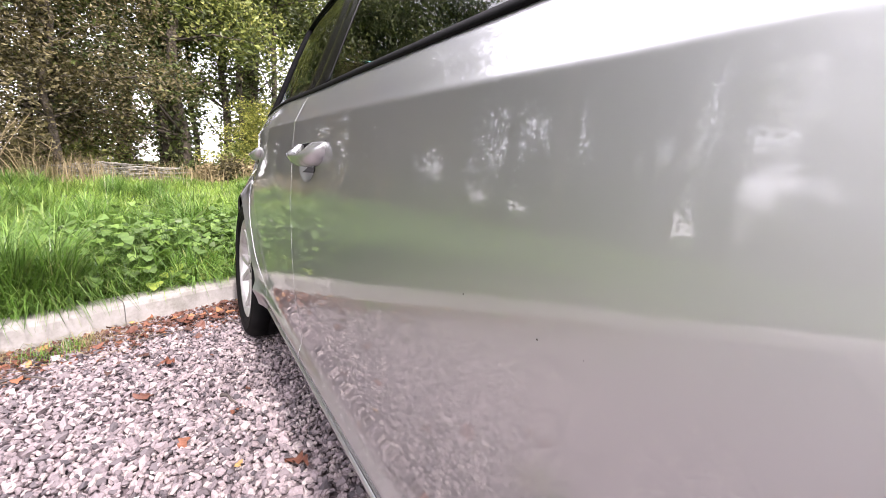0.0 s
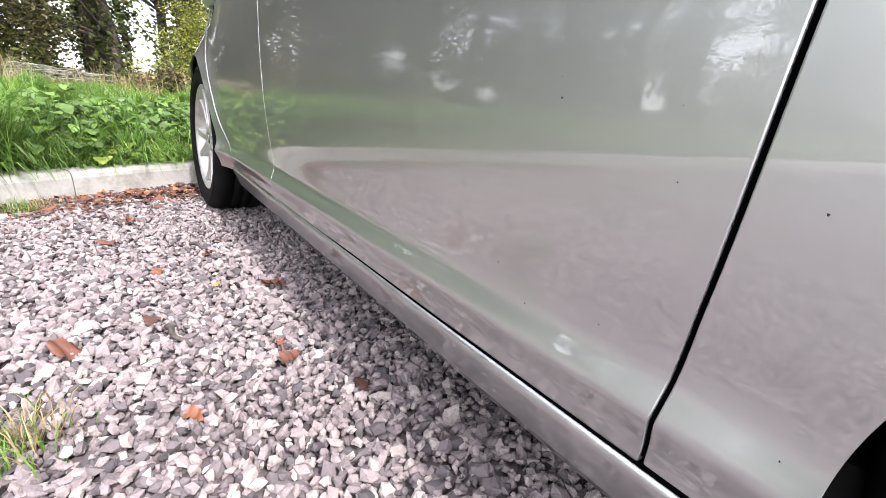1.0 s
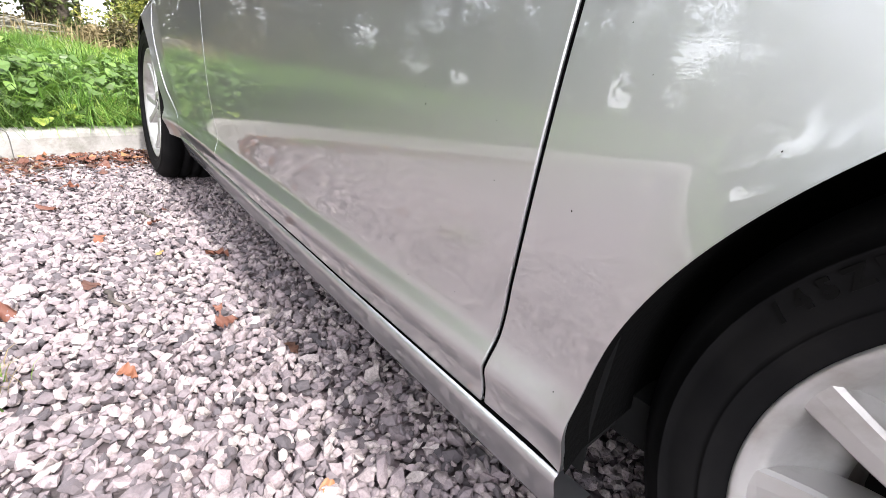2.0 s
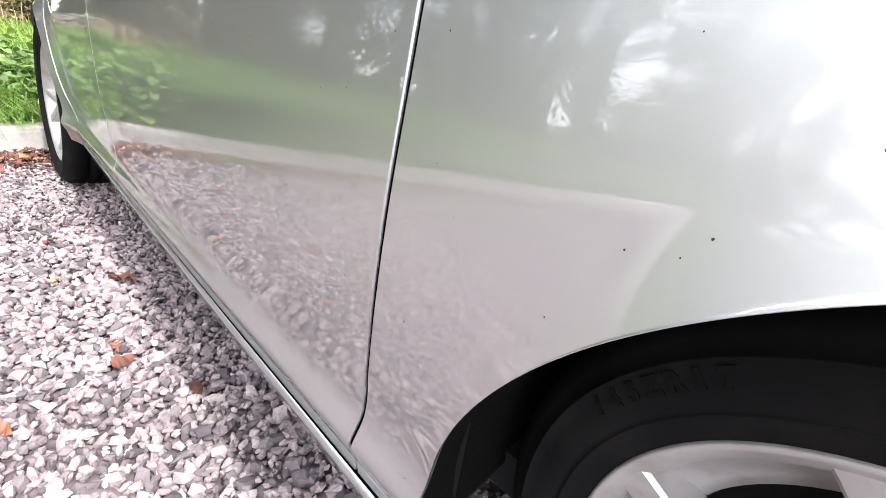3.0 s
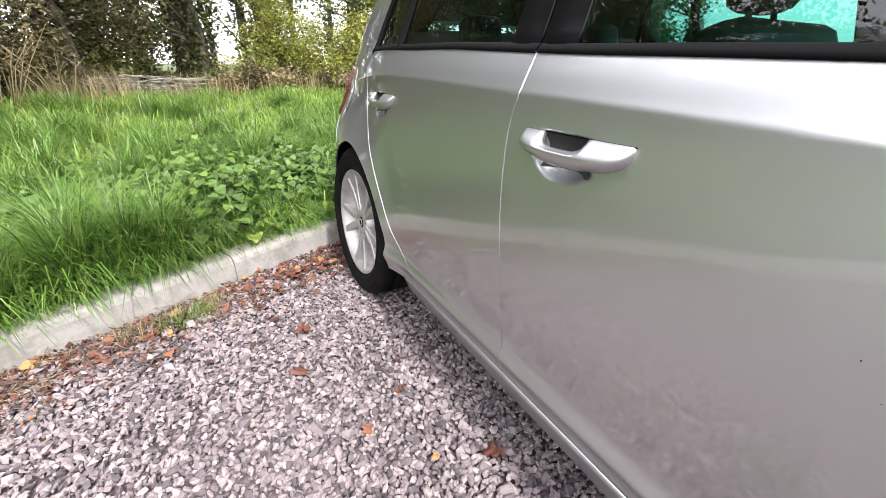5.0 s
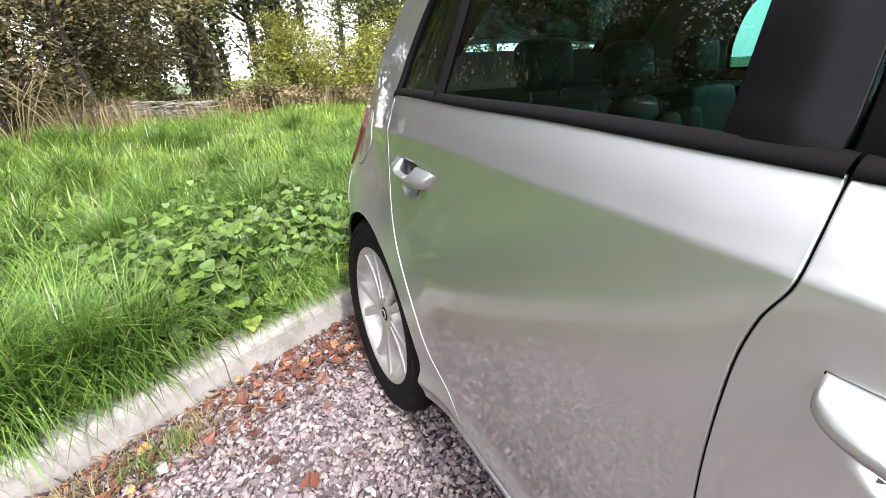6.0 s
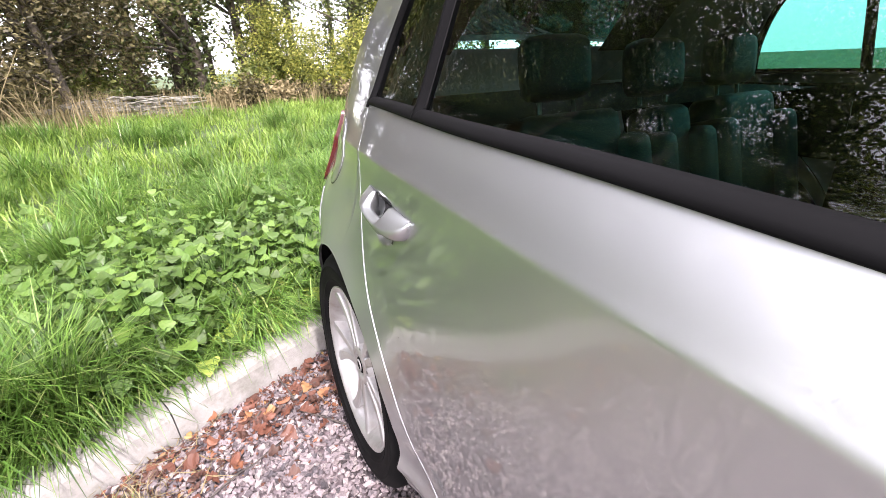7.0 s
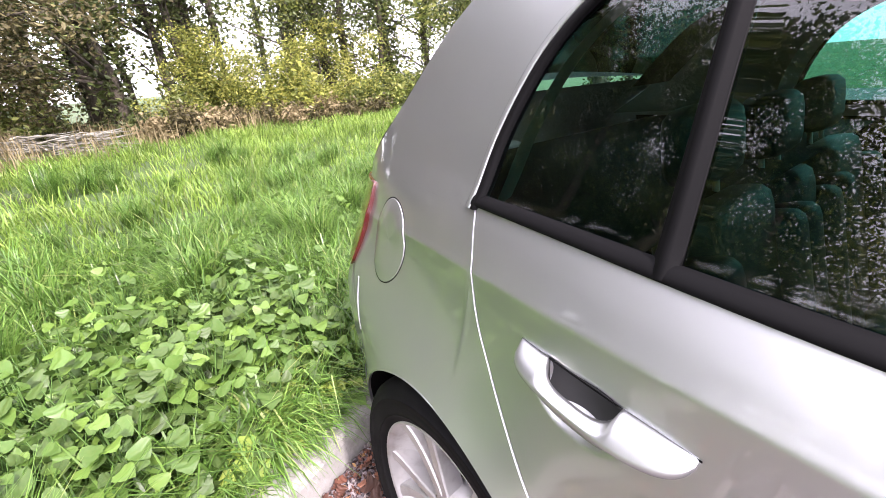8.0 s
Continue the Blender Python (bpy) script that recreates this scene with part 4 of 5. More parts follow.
spots = [(0.279, 0.623), (0.262, 0.613), (0.306, 0.571), (0.334, 0.518)]
for _ in range(70):
    spots.append((rng.uniform(0.20, 1.0) if rng.random() < 0.7 else rng.uniform(1.0, 2.2), rng.uniform(0.33, 0.72)))
for y, z in spots:
    if math.hypot(y, z - HUB_Z) < 0.39 or abs(y - 0.445) < 0.012:
        continue
    s = rng.choice((0.0004, 0.0005, 0.0006, 0.0009))
    o = len(v)
    for k in range(7):
        w = 2 * math.pi * k / 7
        q = s * rng.uniform(0.6, 1.3)
        v.append(flank((y + q * math.cos(w), z + q * 1.2 * math.sin(w)), 1, 0.0006, dish=False))
    f.append(tuple(range(o, o + 7)))
specks = obj("dirt_speck", v, f, SPECK, car, "dark grit on the paint")
specks["kind"] = "stuff"

# ---- grass, weeds, trees ----
def blades(n, xs, ys, zs, length, width, lean, rnd, towards=None, bend=(0.3, 1.0), rise=(0.02, 0.25)):
    """Curved grass blades: corners and quads for n roots."""
    a = rnd.uniform(0, 2 * np.pi, n)
    if towards is not None:
        a = np.where(rnd.uniform(0, 1, n) < 0.6, towards + rnd.normal(0, 0.7, n), a)
    L = length * rnd.uniform(0.6, 1.25, n)
    W = width * rnd.uniform(0.6, 1.3, n)
    b = rnd.uniform(*bend, n) * lean
    dx, dy = np.cos(a), np.sin(a)
    px, py = -dy, dx
    verts = np.empty((n, 8, 3))
    x, y, z = xs.copy(), ys.copy(), zs.copy()
    ang = rnd.uniform(*rise, n)
    for s, w in enumerate((1.0, 0.9, 0.6, 0.08)):
        verts[:, 2 * s, 0], verts[:, 2 * s, 1], verts[:, 2 * s, 2] = x - px * W * w / 2, y - py * W * w / 2, z
        verts[:, 2 * s + 1, 0], verts[:, 2 * s + 1, 1], verts[:, 2 * s + 1, 2] = x + px * W * w / 2, y + py * W * w / 2, z
        step = L / 3
        x, y, z = x + dx * np.sin(ang) * step, y + dy * np.sin(ang) * step, z + np.cos(ang) * step
        ang = ang + b * (0.6 + 0.4 * s)
    base_i = np.arange(n)[:, None, None] * 8
    q = np.array([[0, 1, 3, 2], [2, 3, 5, 4], [4, 5, 7, 6]])[None]
    return verts.reshape(-1, 3), (base_i + q).reshape(-1, 4)


def grass_patch(name, n, box, dmin, dmax, length, width, lean, seed, label, mat=GRASS, over=False, clump=0.0, bend=(0.3, 1.0)):
    rnd = np.random.default_rng(seed)
    x, y = rnd.uniform(box[0], box[2], n * 3), rnd.uniform(box[1], box[3], n * 3)
    if clump:
        cx, cy = rnd.uniform(box[0], box[2], n // 40), rnd.uniform(box[1], box[3], n // 40)
        k = rnd.integers(0, n // 40, n * 3)
        ox, oy = rnd.normal(0, clump, n * 3), rnd.normal(0, clump, n * 3)
        x, y = cx[k] + ox, cy[k] + oy
    d = beyond(x, y)
    keep = (d > dmin) & (d < dmax)
    x, y, d = x[keep][:n], y[keep][:n], d[keep][:n]
    tall = 0.75 + 0.5 * np.array([noise.noise((px * 1.1, py * 1.1, seed)) for px, py in zip(x, y)])
    towards = np.arctan2(oy, ox)[keep][:n] if clump else None
    if over:
        k = np.array([((LX[:, 0] - px) ** 2 + (LX[:, 1] - py) ** 2).argmin() for px, py in zip(x, y)])
        towards = np.arctan2(-NX[k, 1], -NX[k, 0])
    v, q = blades(len(x), x, y, verge_z(d) - 0.01, length * np.clip(tall, 0.35, 1.3), width, lean, rnd, towards, bend)
    ob = new(name, fast_mesh(name, v, q, mat))
    return tagged(ob, label, "grass", kind="stuff")


def fringe(n, x0, x1, dmin, dmax, length, width, lean, seed, label):
    """Clumps of blades rooted along the kerb, most of them leaning out over it."""
    rnd = np.random.default_rng(seed)
    pick = np.flatnonzero((LX[:, 0] > x0) & (LX[:, 0] < x1))
    m = max(n // 45, 1)
    ck, cd, cs = rnd.integers(0, len(pick), m), rnd.uniform(dmin, dmax, m), rnd.uniform(-0.08, 0.08, m)
    size = rnd.uniform(0.45, 1.25, m)
    c = rnd.integers(0, m, n)
    k = pick[ck[c]]
    s = cs[c] + rnd.normal(0, 0.035, n)
    d = np.maximum(cd[c] + rnd.normal(0, 0.02, n), 0.128)
    x = LX[k, 0] + NX[k, 0] * d + NX[k, 1] * s
    y = LX[k, 1] + NX[k, 1] * d - NX[k, 0] * s
    v, q = blades(n, x, y, verge_z(d) - 0.005, length * size[c], width, lean, rnd, np.arctan2(-NX[k, 1], -NX[k, 0]), (0.55, 1.1), (0.25, 0.95))
    tagged(new("grass_fringe", fast_mesh("grass_fringe", v, q, GRASS)), label, "grass", kind="stuff")


fringe(3800, -0.75, 1.2, 0.128, 0.24, 0.27, 0.0055, 0.95, 3, "long green grass drooping over the kerb")
fringe(8000, -3.4, -0.6, 0.128, 0.30, 0.33, 0.0060, 1.0, 8, "shaggy grass hanging over the kerb")
grass_patch("grass", 46000, (-4.5, 1.2, 2.6, 6.5), 0.14, 2.6, 0.40, 0.0082, 1.35, 4, "lush long green grass behind the kerb", clump=0.16, bend=(0.35, 1.1))
grass_patch("grass", 46000, (-9, 0, 7, 15), 2.2, 12.0, 0.36, 0.014, 1.2, 5, "long meadow grass reaching the trees", mat=MEADOW, clump=0.30)
grass_patch("grass", 9000, (-14, -10, -2.5, 3), 0.14, 9.0, 0.36, 0.022, 0.8, 6, "long meadow grass beside the gravel")
grass_patch("dry_grass", 8000, (-9, 3, 9, 19), 8.0, 15.0, 0.75, 0.014, 0.6, 7, "dry straw-coloured stalks at the wood's edge", mat=STRAW, clump=0.35, bend=(0.1, 0.6))


def tuft(x, y, n, length, seed, width=0.006, mat=None):
    """One tussock whose blades arch out on all sides."""
    rnd = np.random.default_rng(seed)
    px, py = rnd.normal(0, 0.035, n), rnd.normal(0, 0.035, n)
    v, q = blades(n, px, py, np.zeros(n), np.full(n, length), width, 1.0, rnd, None, (0.35, 0.85))
    ob = new("grass_tussock", fast_mesh("grass_tussock", v, q, mat or GRASS))
    d = float(beyond(x, y)[0])
    ob.location = (x, y, float(verge_z(d)) - 0.01 if d > 0 else 0.0)
    tagged(ob, "bright green grass tussock arching over the kerb" if d > 0 else "small yellowish grass tuft in the gravel", "grass", "grass tussocks", "stuff")


rng = random.Random(17)
for i, (x, y) in enumerate(((-0.78, 2.98), (-0.92, 2.92), (-1.08, 2.86), (-1.30, 2.76), (-1.52, 2.67), (-1.78, 2.54), (-2.05, 2.4), (-1.15, 3.05), (0.15, 4.3), (-1.0, 4.2), (0.5, 4.6), (-0.3, 4.4), (-1.6, 3.4), (1.0, 5.2))):
    tuft(x, y, 420, rng.uniform(0.38, 0.52), 700 + i)
TUSSOCKS = []
for s in range(6):
    rnd = np.random.default_rng(800 + s)
    v, q = blades(300, rnd.normal(0, 0.05, 300), rnd.normal(0, 0.05, 300), np.zeros(300), np.full(300, 0.52), 0.0075, 1.3, rnd, None, (0.4, 1.0))
    TUSSOCKS.append(fast_mesh("grass_tussock", v, q, GRASS))
for i in range(110):
    x, y = rng.uniform(-4.2, 2.0), rng.uniform(2.4, 9.5)
    d = float(beyond(x, y)[0])
    if d < 0.45 or (-1.05 < x < 0.2 and d < 1.25):
        continue
    ob = new("grass_tussock", TUSSOCKS[i % 6])
    s = rng.uniform(0.65, 1.1)
    ob.matrix_world = pose(x, y, float(verge_z(d)) - 0.01, 0, 0, rng.uniform(0, 360)) @ Matrix.Diagonal((s, s, s * rng.uniform(0.8, 1.1), 1))
    tagged(ob, "arching green grass tussock in the meadow", "grass", "grass tussocks", "stuff")
for i, (x, y) in enumerate(((-0.70, 2.66), (-0.64, 2.70), (-0.78, 2.62), (-0.50, 1.12), (-0.53, 1.10), (-0.92, 2.60), (-1.5, 2.38))):
    tuft(x, y, 90, 0.075, 760 + i, 0.0028, STRAW if i % 2 else None)


def leaf_mesh(name, mat, length, width, lobes=0, cup=0.2, seed=0):
    """One broad leaf lying along +y with its stalk at the origin."""
    r = random.Random(seed)
    n = 10
    v, f = [(0, 0, 0)], []
    for i in range(1, n + 1):
        t = i / n
        w = width / 2 * math.sin(math.pi * t**0.75) ** 0.8
        if lobes:
            w *= 0.55 + 0.55 * abs(math.sin(math.pi * lobes * t))
        else:
            w *= 1 + 0.10 * (i % 2)
        w = max(w, 0.002)
        y = length * t
        z = cup * length * (0.5 * t - 0.9 * t * t) + r.uniform(-0.004, 0.004)
        v += [(-w, y - w * 0.25, z + w * 0.16), (0, y, z), (w, y - w * 0.25, z + w * 0.16 + r.uniform(-0.003, 0.003))]
    f += [(0, 2, 1), (0, 3, 2)]
    for i in range(n - 1):
        a, b = 1 + 3 * i, 4 + 3 * i
        f += [(a, a + 1, b + 1, b), (a + 1, a + 2, b + 2, b + 1)]
    me = bpy.data.meshes.new(name)
    me.from_pydata(v, [], f)
    me.materials.append(mat)
    me.shade_smooth()
    return me


LIGHT_LEAVES = [leaf_mesh("leaf", WEED_LIGHT, 0.075, 0.08, 0, 0.25, 60 + s) for s in range(3)]
WEED_LEAVES = [leaf_mesh("leaf", WEED, 0.085, 0.095, 0, 0.25, s) for s in range(5)]


def weed(x, y, z, high, n, seed, kinds=WEED_LEAVES, broad=1.0):
    """Leaf stalks that rise from one root, each with a broad leaf held nearly level."""
    r = random.Random(seed)
    v = [Vector((0.003 * math.cos(1.57 * k), 0.003 * math.sin(1.57 * k), 0)) for k in range(4)]
    f, spots = [], []
    for s in range(n):
        a = r.uniform(0, 6.28)
        out = r.uniform(0.02, 0.17)
        tip = Vector((math.cos(a) * out, math.sin(a) * out, high * r.uniform(0.45, 1.0) * (1.1 - 1.8 * out)))
        o = len(v)
        for p, w in ((tip * 0.5 + Vector((0, 0, 0.1 * high)), 0.0024), (tip, 0.0015)):
            v += [p + Vector((w * math.cos(1.57 * k), w * math.sin(1.57 * k), 0)) for k in range(4)]
        for k in range(4):                  # every stalk grows from the one root
            f += [(k, (k + 1) % 4, o + (k + 1) % 4, o + k), (o + k, o + (k + 1) % 4, o + 4 + (k + 1) % 4, o + 4 + k)]
        spots.append((tip, a + r.uniform(-0.8, 0.8)))
    stem = obj("broadleaf_weed", v, f, STEM)
    stem.location = (x, y, z)
    tagged(stem, "leafy green broadleaf weed growing among grass", "weed", "weeds behind the kerb")
    for p, a in spots:
        lf = new("leaf", r.choice(kinds))
        lf.parent = stem
        s = r.uniform(0.34, 0.82) * broad
        lf.matrix_local = Matrix.Translation(p) @ Euler((r.uniform(-0.85, 0.2), r.uniform(-0.5, 0.5), a - math.pi / 2)).to_matrix().to_4x4() @ Matrix.Diagonal((s, s, s, 1))


rng = random.Random(5)
for i in range(130):
    if i < 86:
        x = rng.uniform(-0.95, 0.12)
        y = 3.142 + 0.427 * x + rng.uniform(0.22, 1.25)
    else:
        x = rng.uniform(-2.0, 1.0)
        y = 3.142 + 0.427 * x + rng.uniform(0.3, 2.2)
    d = float(beyond(x, y)[0])
    if d > 0.15:
        lush = i < 86
        weed(x, y, float(verge_z(d)) - 0.01, rng.uniform(0.22, 0.42) * (0.7 if d < 0.35 else 1.0), rng.randint(20, 28) if lush else rng.randint(19, 27), 100 + i, broad=rng.uniform(0.75, 1.15) if lush else 0.95)


for i in range(26):
    x = rng.uniform(-0.42, 0.16)
    y = 3.142 + 0.427 * x + rng.uniform(0.22, 0.42)
    weed(x, y, 0.08, rng.uniform(0.10, 0.20), rng.randint(8, 12), 900 + i, LIGHT_LEAVES, 1.15)


def leaves_cloud(n, centers, spread, size, rnd, flat=0.6, plain=False):
    """Loose leaves round centres: corners and quads."""
    k = rnd.integers(0, len(centers), n)
    p = np.asarray(centers)[k] + rnd.normal(0, 1, (n, 3)) * np.array(spread)
    u = rnd.normal(0, 1, (n, 3))
    u[:, 2] *= flat
    u /= np.linalg.norm(u, axis=1)[:, None]
    w = np.cross(u, rnd.normal(0, 1, (n, 3)))
    w /= np.linalg.norm(w, axis=1)[:, None]
    s = size * rnd.uniform(0.55, 1.35, n)[:, None]
    fold = np.cross(u, w) * s * 0.18
    if plain:
        v = np.stack([p - u * s, p + w * s * 0.5 + fold, p + u * s, p - w * s * 0.5 + fold], 1)
        return v.reshape(-1, 3), np.arange(n * 4).reshape(-1, 4)
    v = np.stack([p - u * s, p - u * s * 0.35 + w * s * 0.5 + fold, p + u * s * 0.35 + w * s * 0.42 + fold, p + u * s - fold * 0.8,
                  p + u * s * 0.35 - w * s * 0.42 + fold, p - u * s * 0.35 - w * s * 0.5 + fold], 1)
    return v.reshape(-1, 3), np.arange(n * 6).reshape(-1, 6)


def tree_kind(seed, height, girth, leaf_n, leaf_size, mat, low, ivy, loose=0.34):
    """Meshes of a tree: trunk with limbs, crown of loose leaves, ivy."""
    r, rnd = random.Random(seed), np.random.default_rng(seed)
    trunk = [Vector((0, 0, -0.1))]
    for i in range(1, 9):
        trunk.append(Vector((r.uniform(-0.12, 0.12) * i * 0.5, r.uniform(-0.12, 0.12) * i * 0.5, height * i / 9)))
    pieces = [tube(trunk, [girth * (1 - 0.10 * i) for i in range(9)], 10)]
    ends = []
    for _ in range(22):
        t = r.uniform(low, 1.0)
        p = trunk[min(int(t * 8), 8)]
        a = r.uniform(0, 6.28)
        length = r.uniform(1.0, 2.9) * (1.25 - 0.6 * t)
        q = p + Vector((math.cos(a), math.sin(a), r.uniform(0.0, 0.6))) * length
        mid = p.lerp(q, 0.5) + Vector((0, 0, 0.2))
        pieces.append(tube([p, mid, q], [girth * 0.25, girth * 0.15, 0.012], 6))
        ends += [mid, q, q + Vector((r.uniform(-0.5, 0.5), r.uniform(-0.5, 0.5), r.uniform(-0.5, 0.4)))]
    v, f = joined(pieces)
    tm = bpy.data.meshes.new("trunk")
    tm.from_pydata(v, [], f)
    tm.materials.append(BARK)
    tm.shade_smooth()
    cv, cq = leaves_cloud(leaf_n, ends, (loose, loose, loose * 0.85), leaf_size, rnd, plain=True)
    cm = fast_mesh("crown", cv, cq, mat)
    im = None
    if ivy:
        n = ivy
        t = rnd.uniform(0, 0.75, n)
        a = rnd.uniform(0, 2 * np.pi, n)
        ctr = np.array([trunk[int(k * 8)][:] for k in t]) * 1.0
        rad = girth * 1.1 + np.abs(rnd.normal(0, 0.12, n))
        ctr[:, 2] = t * height
        p = ctr + np.stack([np.cos(a) * rad, np.sin(a) * rad, 0 * a], 1)
        iv, iq = leaves_cloud(n, p, (0.02, 0.02, 0.02), 0.08, rnd, plain=True)
        im = fast_mesh("ivy", iv, iq, LEAF_DARK)
    return tm, cm, im


KINDS = {
    "green": tree_kind(21, 11.0, 0.15, 9500, 0.070, LEAF_MID, 0.12, 1300),
    "dark": tree_kind(22, 12.0, 0.20, 9500, 0.070, LEAF_DARK, 0.20, 3000),
    "thin": tree_kind(23, 12.5, 0.11, 5000, 0.072, LEAF_MID, 0.30, 1100),
    "tall": tree_kind(26, 14.0, 0.26, 15000, 0.078, LEAF_DARK, 0.38, 900, 0.52),
    "gold": tree_kind(24, 6.0, 0.07, 6500, 0.08, LEAF_GOLD, 0.05, 0),
    "rust": tree_kind(25, 6.5, 0.10, 19000, 0.043, LEAF_RUST, 0.08, 0),
}
SAY = {
    "green": "tall tree with mid-green autumn leaves and ivy on its trunk",
    "dark": "tall dark green tree with an ivy-clad trunk",
    "thin": "slender tall tree with sparse foliage",
    "tall": "tall broad dark green tree with dense crown",
    "gold": "small tree with yellow-green autumn leaves",
    "rust": "spreading tree with brown and rust autumn leaves",
}


def tree(kind, x, y, z, turn, size):
    t = empty("tree", pose(x, y, z, 0, 0, turn) @ Matrix.Diagonal((size, size, size, 1)))
    tagged(t, SAY[kind], "tree", "trees of the wood")
    for name, me in zip(("trunk", "crown", "ivy"), KINDS[kind]):
        if me:
            ob = new(name, me)
            ob.parent = t


rng = random.Random(9)
WOOD = [("rust", -2.6, 12.8, 1.0), ("rust", -3.4, 14.2, 1.1), ("rust", -4.6, 11.6, 1.0), ("rust", -6.4, 10.4, 1.0), ("rust", -5.4, 13.6, 1.05),
        ("dark", -0.25, 15.4, 1.0), ("dark", -1.75, 16.8, 1.0), ("thin", 0.15, 17.6, 1.0), ("green", 1.05, 16.2, 1.0), ("thin", 1.5, 15.6, 1.0), ("thin", 2.05, 17.0, 1.0), ("thin", 2.55, 16.0, 1.0),
        ("gold", 1.3, 14.7, 0.40), ("gold", 2.1, 14.5, 0.42), ("gold", 2.9, 15.0, 0.36), ("gold", 4.1, 14.6, 0.40), ("gold", 4.9, 14.9, 0.46), ("gold", 6.2, 14.9, 0.40),
        ("dark", 5.6, 16.0, 1.0), ("green", 6.6, 16.6, 1.0), ("thin", 7.4, 15.6, 1.0), ("dark", 8.2, 16.4, 1.0), ("green", 9.6, 16.0, 1.0), ("dark", 11.2, 15.4, 1.0), ("green", 12.8, 14.6, 1.0),
        ("tall", -3.2, 16.4, 1.15), ("tall", -0.6, 16.9, 1.15), ("tall", 1.9, 17.3, 1.15), ("tall", 5.0, 17.4, 1.15), ("tall", -3.8, 11.8, 0.85), ("thin", -13.2, 3.2, 0.9), ("thin", -9.6, 4.9, 0.8), ("green", -11.4, 5.4, 0.75), ("thin", -10.8, 1.5, 0.8), ("thin", -12.4, -0.9, 0.85), ("green", -15.0, -3.0, 0.8), ("thin", -0.9, 18.6, 1.0), ("green", -3.0, 18.0, 1.0), ("green", -4.8, 17.0, 1.0), ("dark", -7.0, 14.6, 1.0), ("green", -9.0, 14.5, 1.0), ("thin", 5.0, 20.5, 1.0),
        ("dark", 13.5, 11.2, 1.0), ("green", 17.0, 12.0, 1.0),
        ("dark", -10.5, 10.5, 1.0), ("tall", -12.6, 8.4, 0.9), ("tall", -6.4, 6.6, 0.85), ("tall", -5.4, 9.2, 0.85), ("tall", -8.8, 8.6, 0.85), ("tall", -8.6, 5.4, 0.82), ("tall", 11.0, 9.4, 0.9),
        ("thin", -16.0, 0.6, 0.9), ("green", -13.6, 1.4, 0.62), ("gold", -14.6, 4.6, 0.9), ("gold", -11.6, 2.4, 0.5), ("green", -14.2, -3.4, 0.42), ("green", -16.4, -6.0, 0.5), ("gold", -12.8, 3.6, 0.8), ("tall", -15.5, 11.5, 1.0), ("tall", -11.0, 13.6, 1.0), ("dark", -7.4, 11.8, 1.0), ("tall", -7.6, 17.0, 1.1), ("green", -14.6, 7.4, 0.8), ("green", -28.0, 5.0, 0.5), ("dark", -30.0, 1.0, 0.5), ("green", -27.0, -4.5, 0.5), ("dark", -29.0, -9.0, 0.5)]
for kind, x, y, size in WOOD:
    d = float(beyond(x, y)[0])
    tree(kind, x, y, float(verge_z(d)) - 0.05 if d > 0 else -0.05, rng.uniform(0, 360), size * rng.uniform(0.92, 1.08))


def bush(x, y, wide, high, n, mat, seed, label, leaf=0.055):
    r, rnd = random.Random(seed), np.random.default_rng(seed)
    pieces, ends = [], []
    for _ in range(16):
        a = r.uniform(0, 6.28)
        o = r.uniform(0.1, 1.0)
        q = Vector((math.cos(a) * wide * o, math.sin(a) * wide * o, high * r.uniform(0.4, 1.0) * (1.15 - 0.5 * o)))
        mid = q * 0.5 + Vector((0, 0, 0.18 * high))
        pieces.append(tube([(0, 0, -0.05), mid, q], [0.018, 0.012, 0.005], 5))
        ends += [mid, q, q * 0.8]
    st = obj("shrub", *joined(pieces), BARK)
    d = float(beyond(x, y)[0])
    st.location = (x, y, float(verge_z(d)))
    tagged(st, label, "shrub", "shrubs at the wood's edge")
    cv, cq = leaves_cloud(n, ends, (wide * 0.20, wide * 0.20, high * 0.16), leaf, rnd, plain=leaf > 0.06)
    ob = new("foliage", fast_mesh("foliage", cv, cq, mat))
    ob.parent = st


rng = random.Random(31)
for i in range(26):
    x = -8.5 + 17.5 * i / 25 + rng.uniform(-0.3, 0.3)
    y = 14.0 + rng.uniform(-0.4, 1.2) - (2.2 if x < -4 else 0)
    mat, word = rng.choice(((LEAF_DARK, "dark green bramble shrub"), (LEAF_MID, "green hedge shrub"), (LEAF_RUST, "brownish autumn shrub"), (LEAF_MID, "green hedge shrub")))
    if 0.9 < x < 6.5:
        mat, word = LEAF_GOLD if i % 2 else LEAF_MID, "yellow-green autumn shrub" if i % 2 else "green hedge shrub"
    high = rng.uniform(0.35, 0.55) if -1.6 < x < 0.9 else rng.uniform(0.8, 1.5)
    bush(x, y, rng.uniform(0.6, 1.1), high, 1800, mat, 300 + i, word + " at the wood's edge", 0.07)
for i in range(12):                     # brown brambles in front of the wood
    x = 0.3 + 5.2 * i / 11 + rng.uniform(-0.2, 0.2)
    bush(x, 13.4 + rng.uniform(-0.3, 0.4), 0.5, rng.uniform(0.4, 0.75), 700, LEAF_RUST if i % 3 else STRAW, 340 + i, "withered brown bramble at the wood's edge", 0.05)

for i in range(7):                     # loose hedge beyond the meadow
    bush(-9.5 - 4.5 * rng.random(), 13.4 - 0.80 * i, rng.uniform(1.2, 1.7), rng.uniform(2.4, 3.6), 4200, LEAF_DARK if i % 2 else LEAF_MID, 380 + i, "loose green hedge shrub beyond the meadow", 0.08)

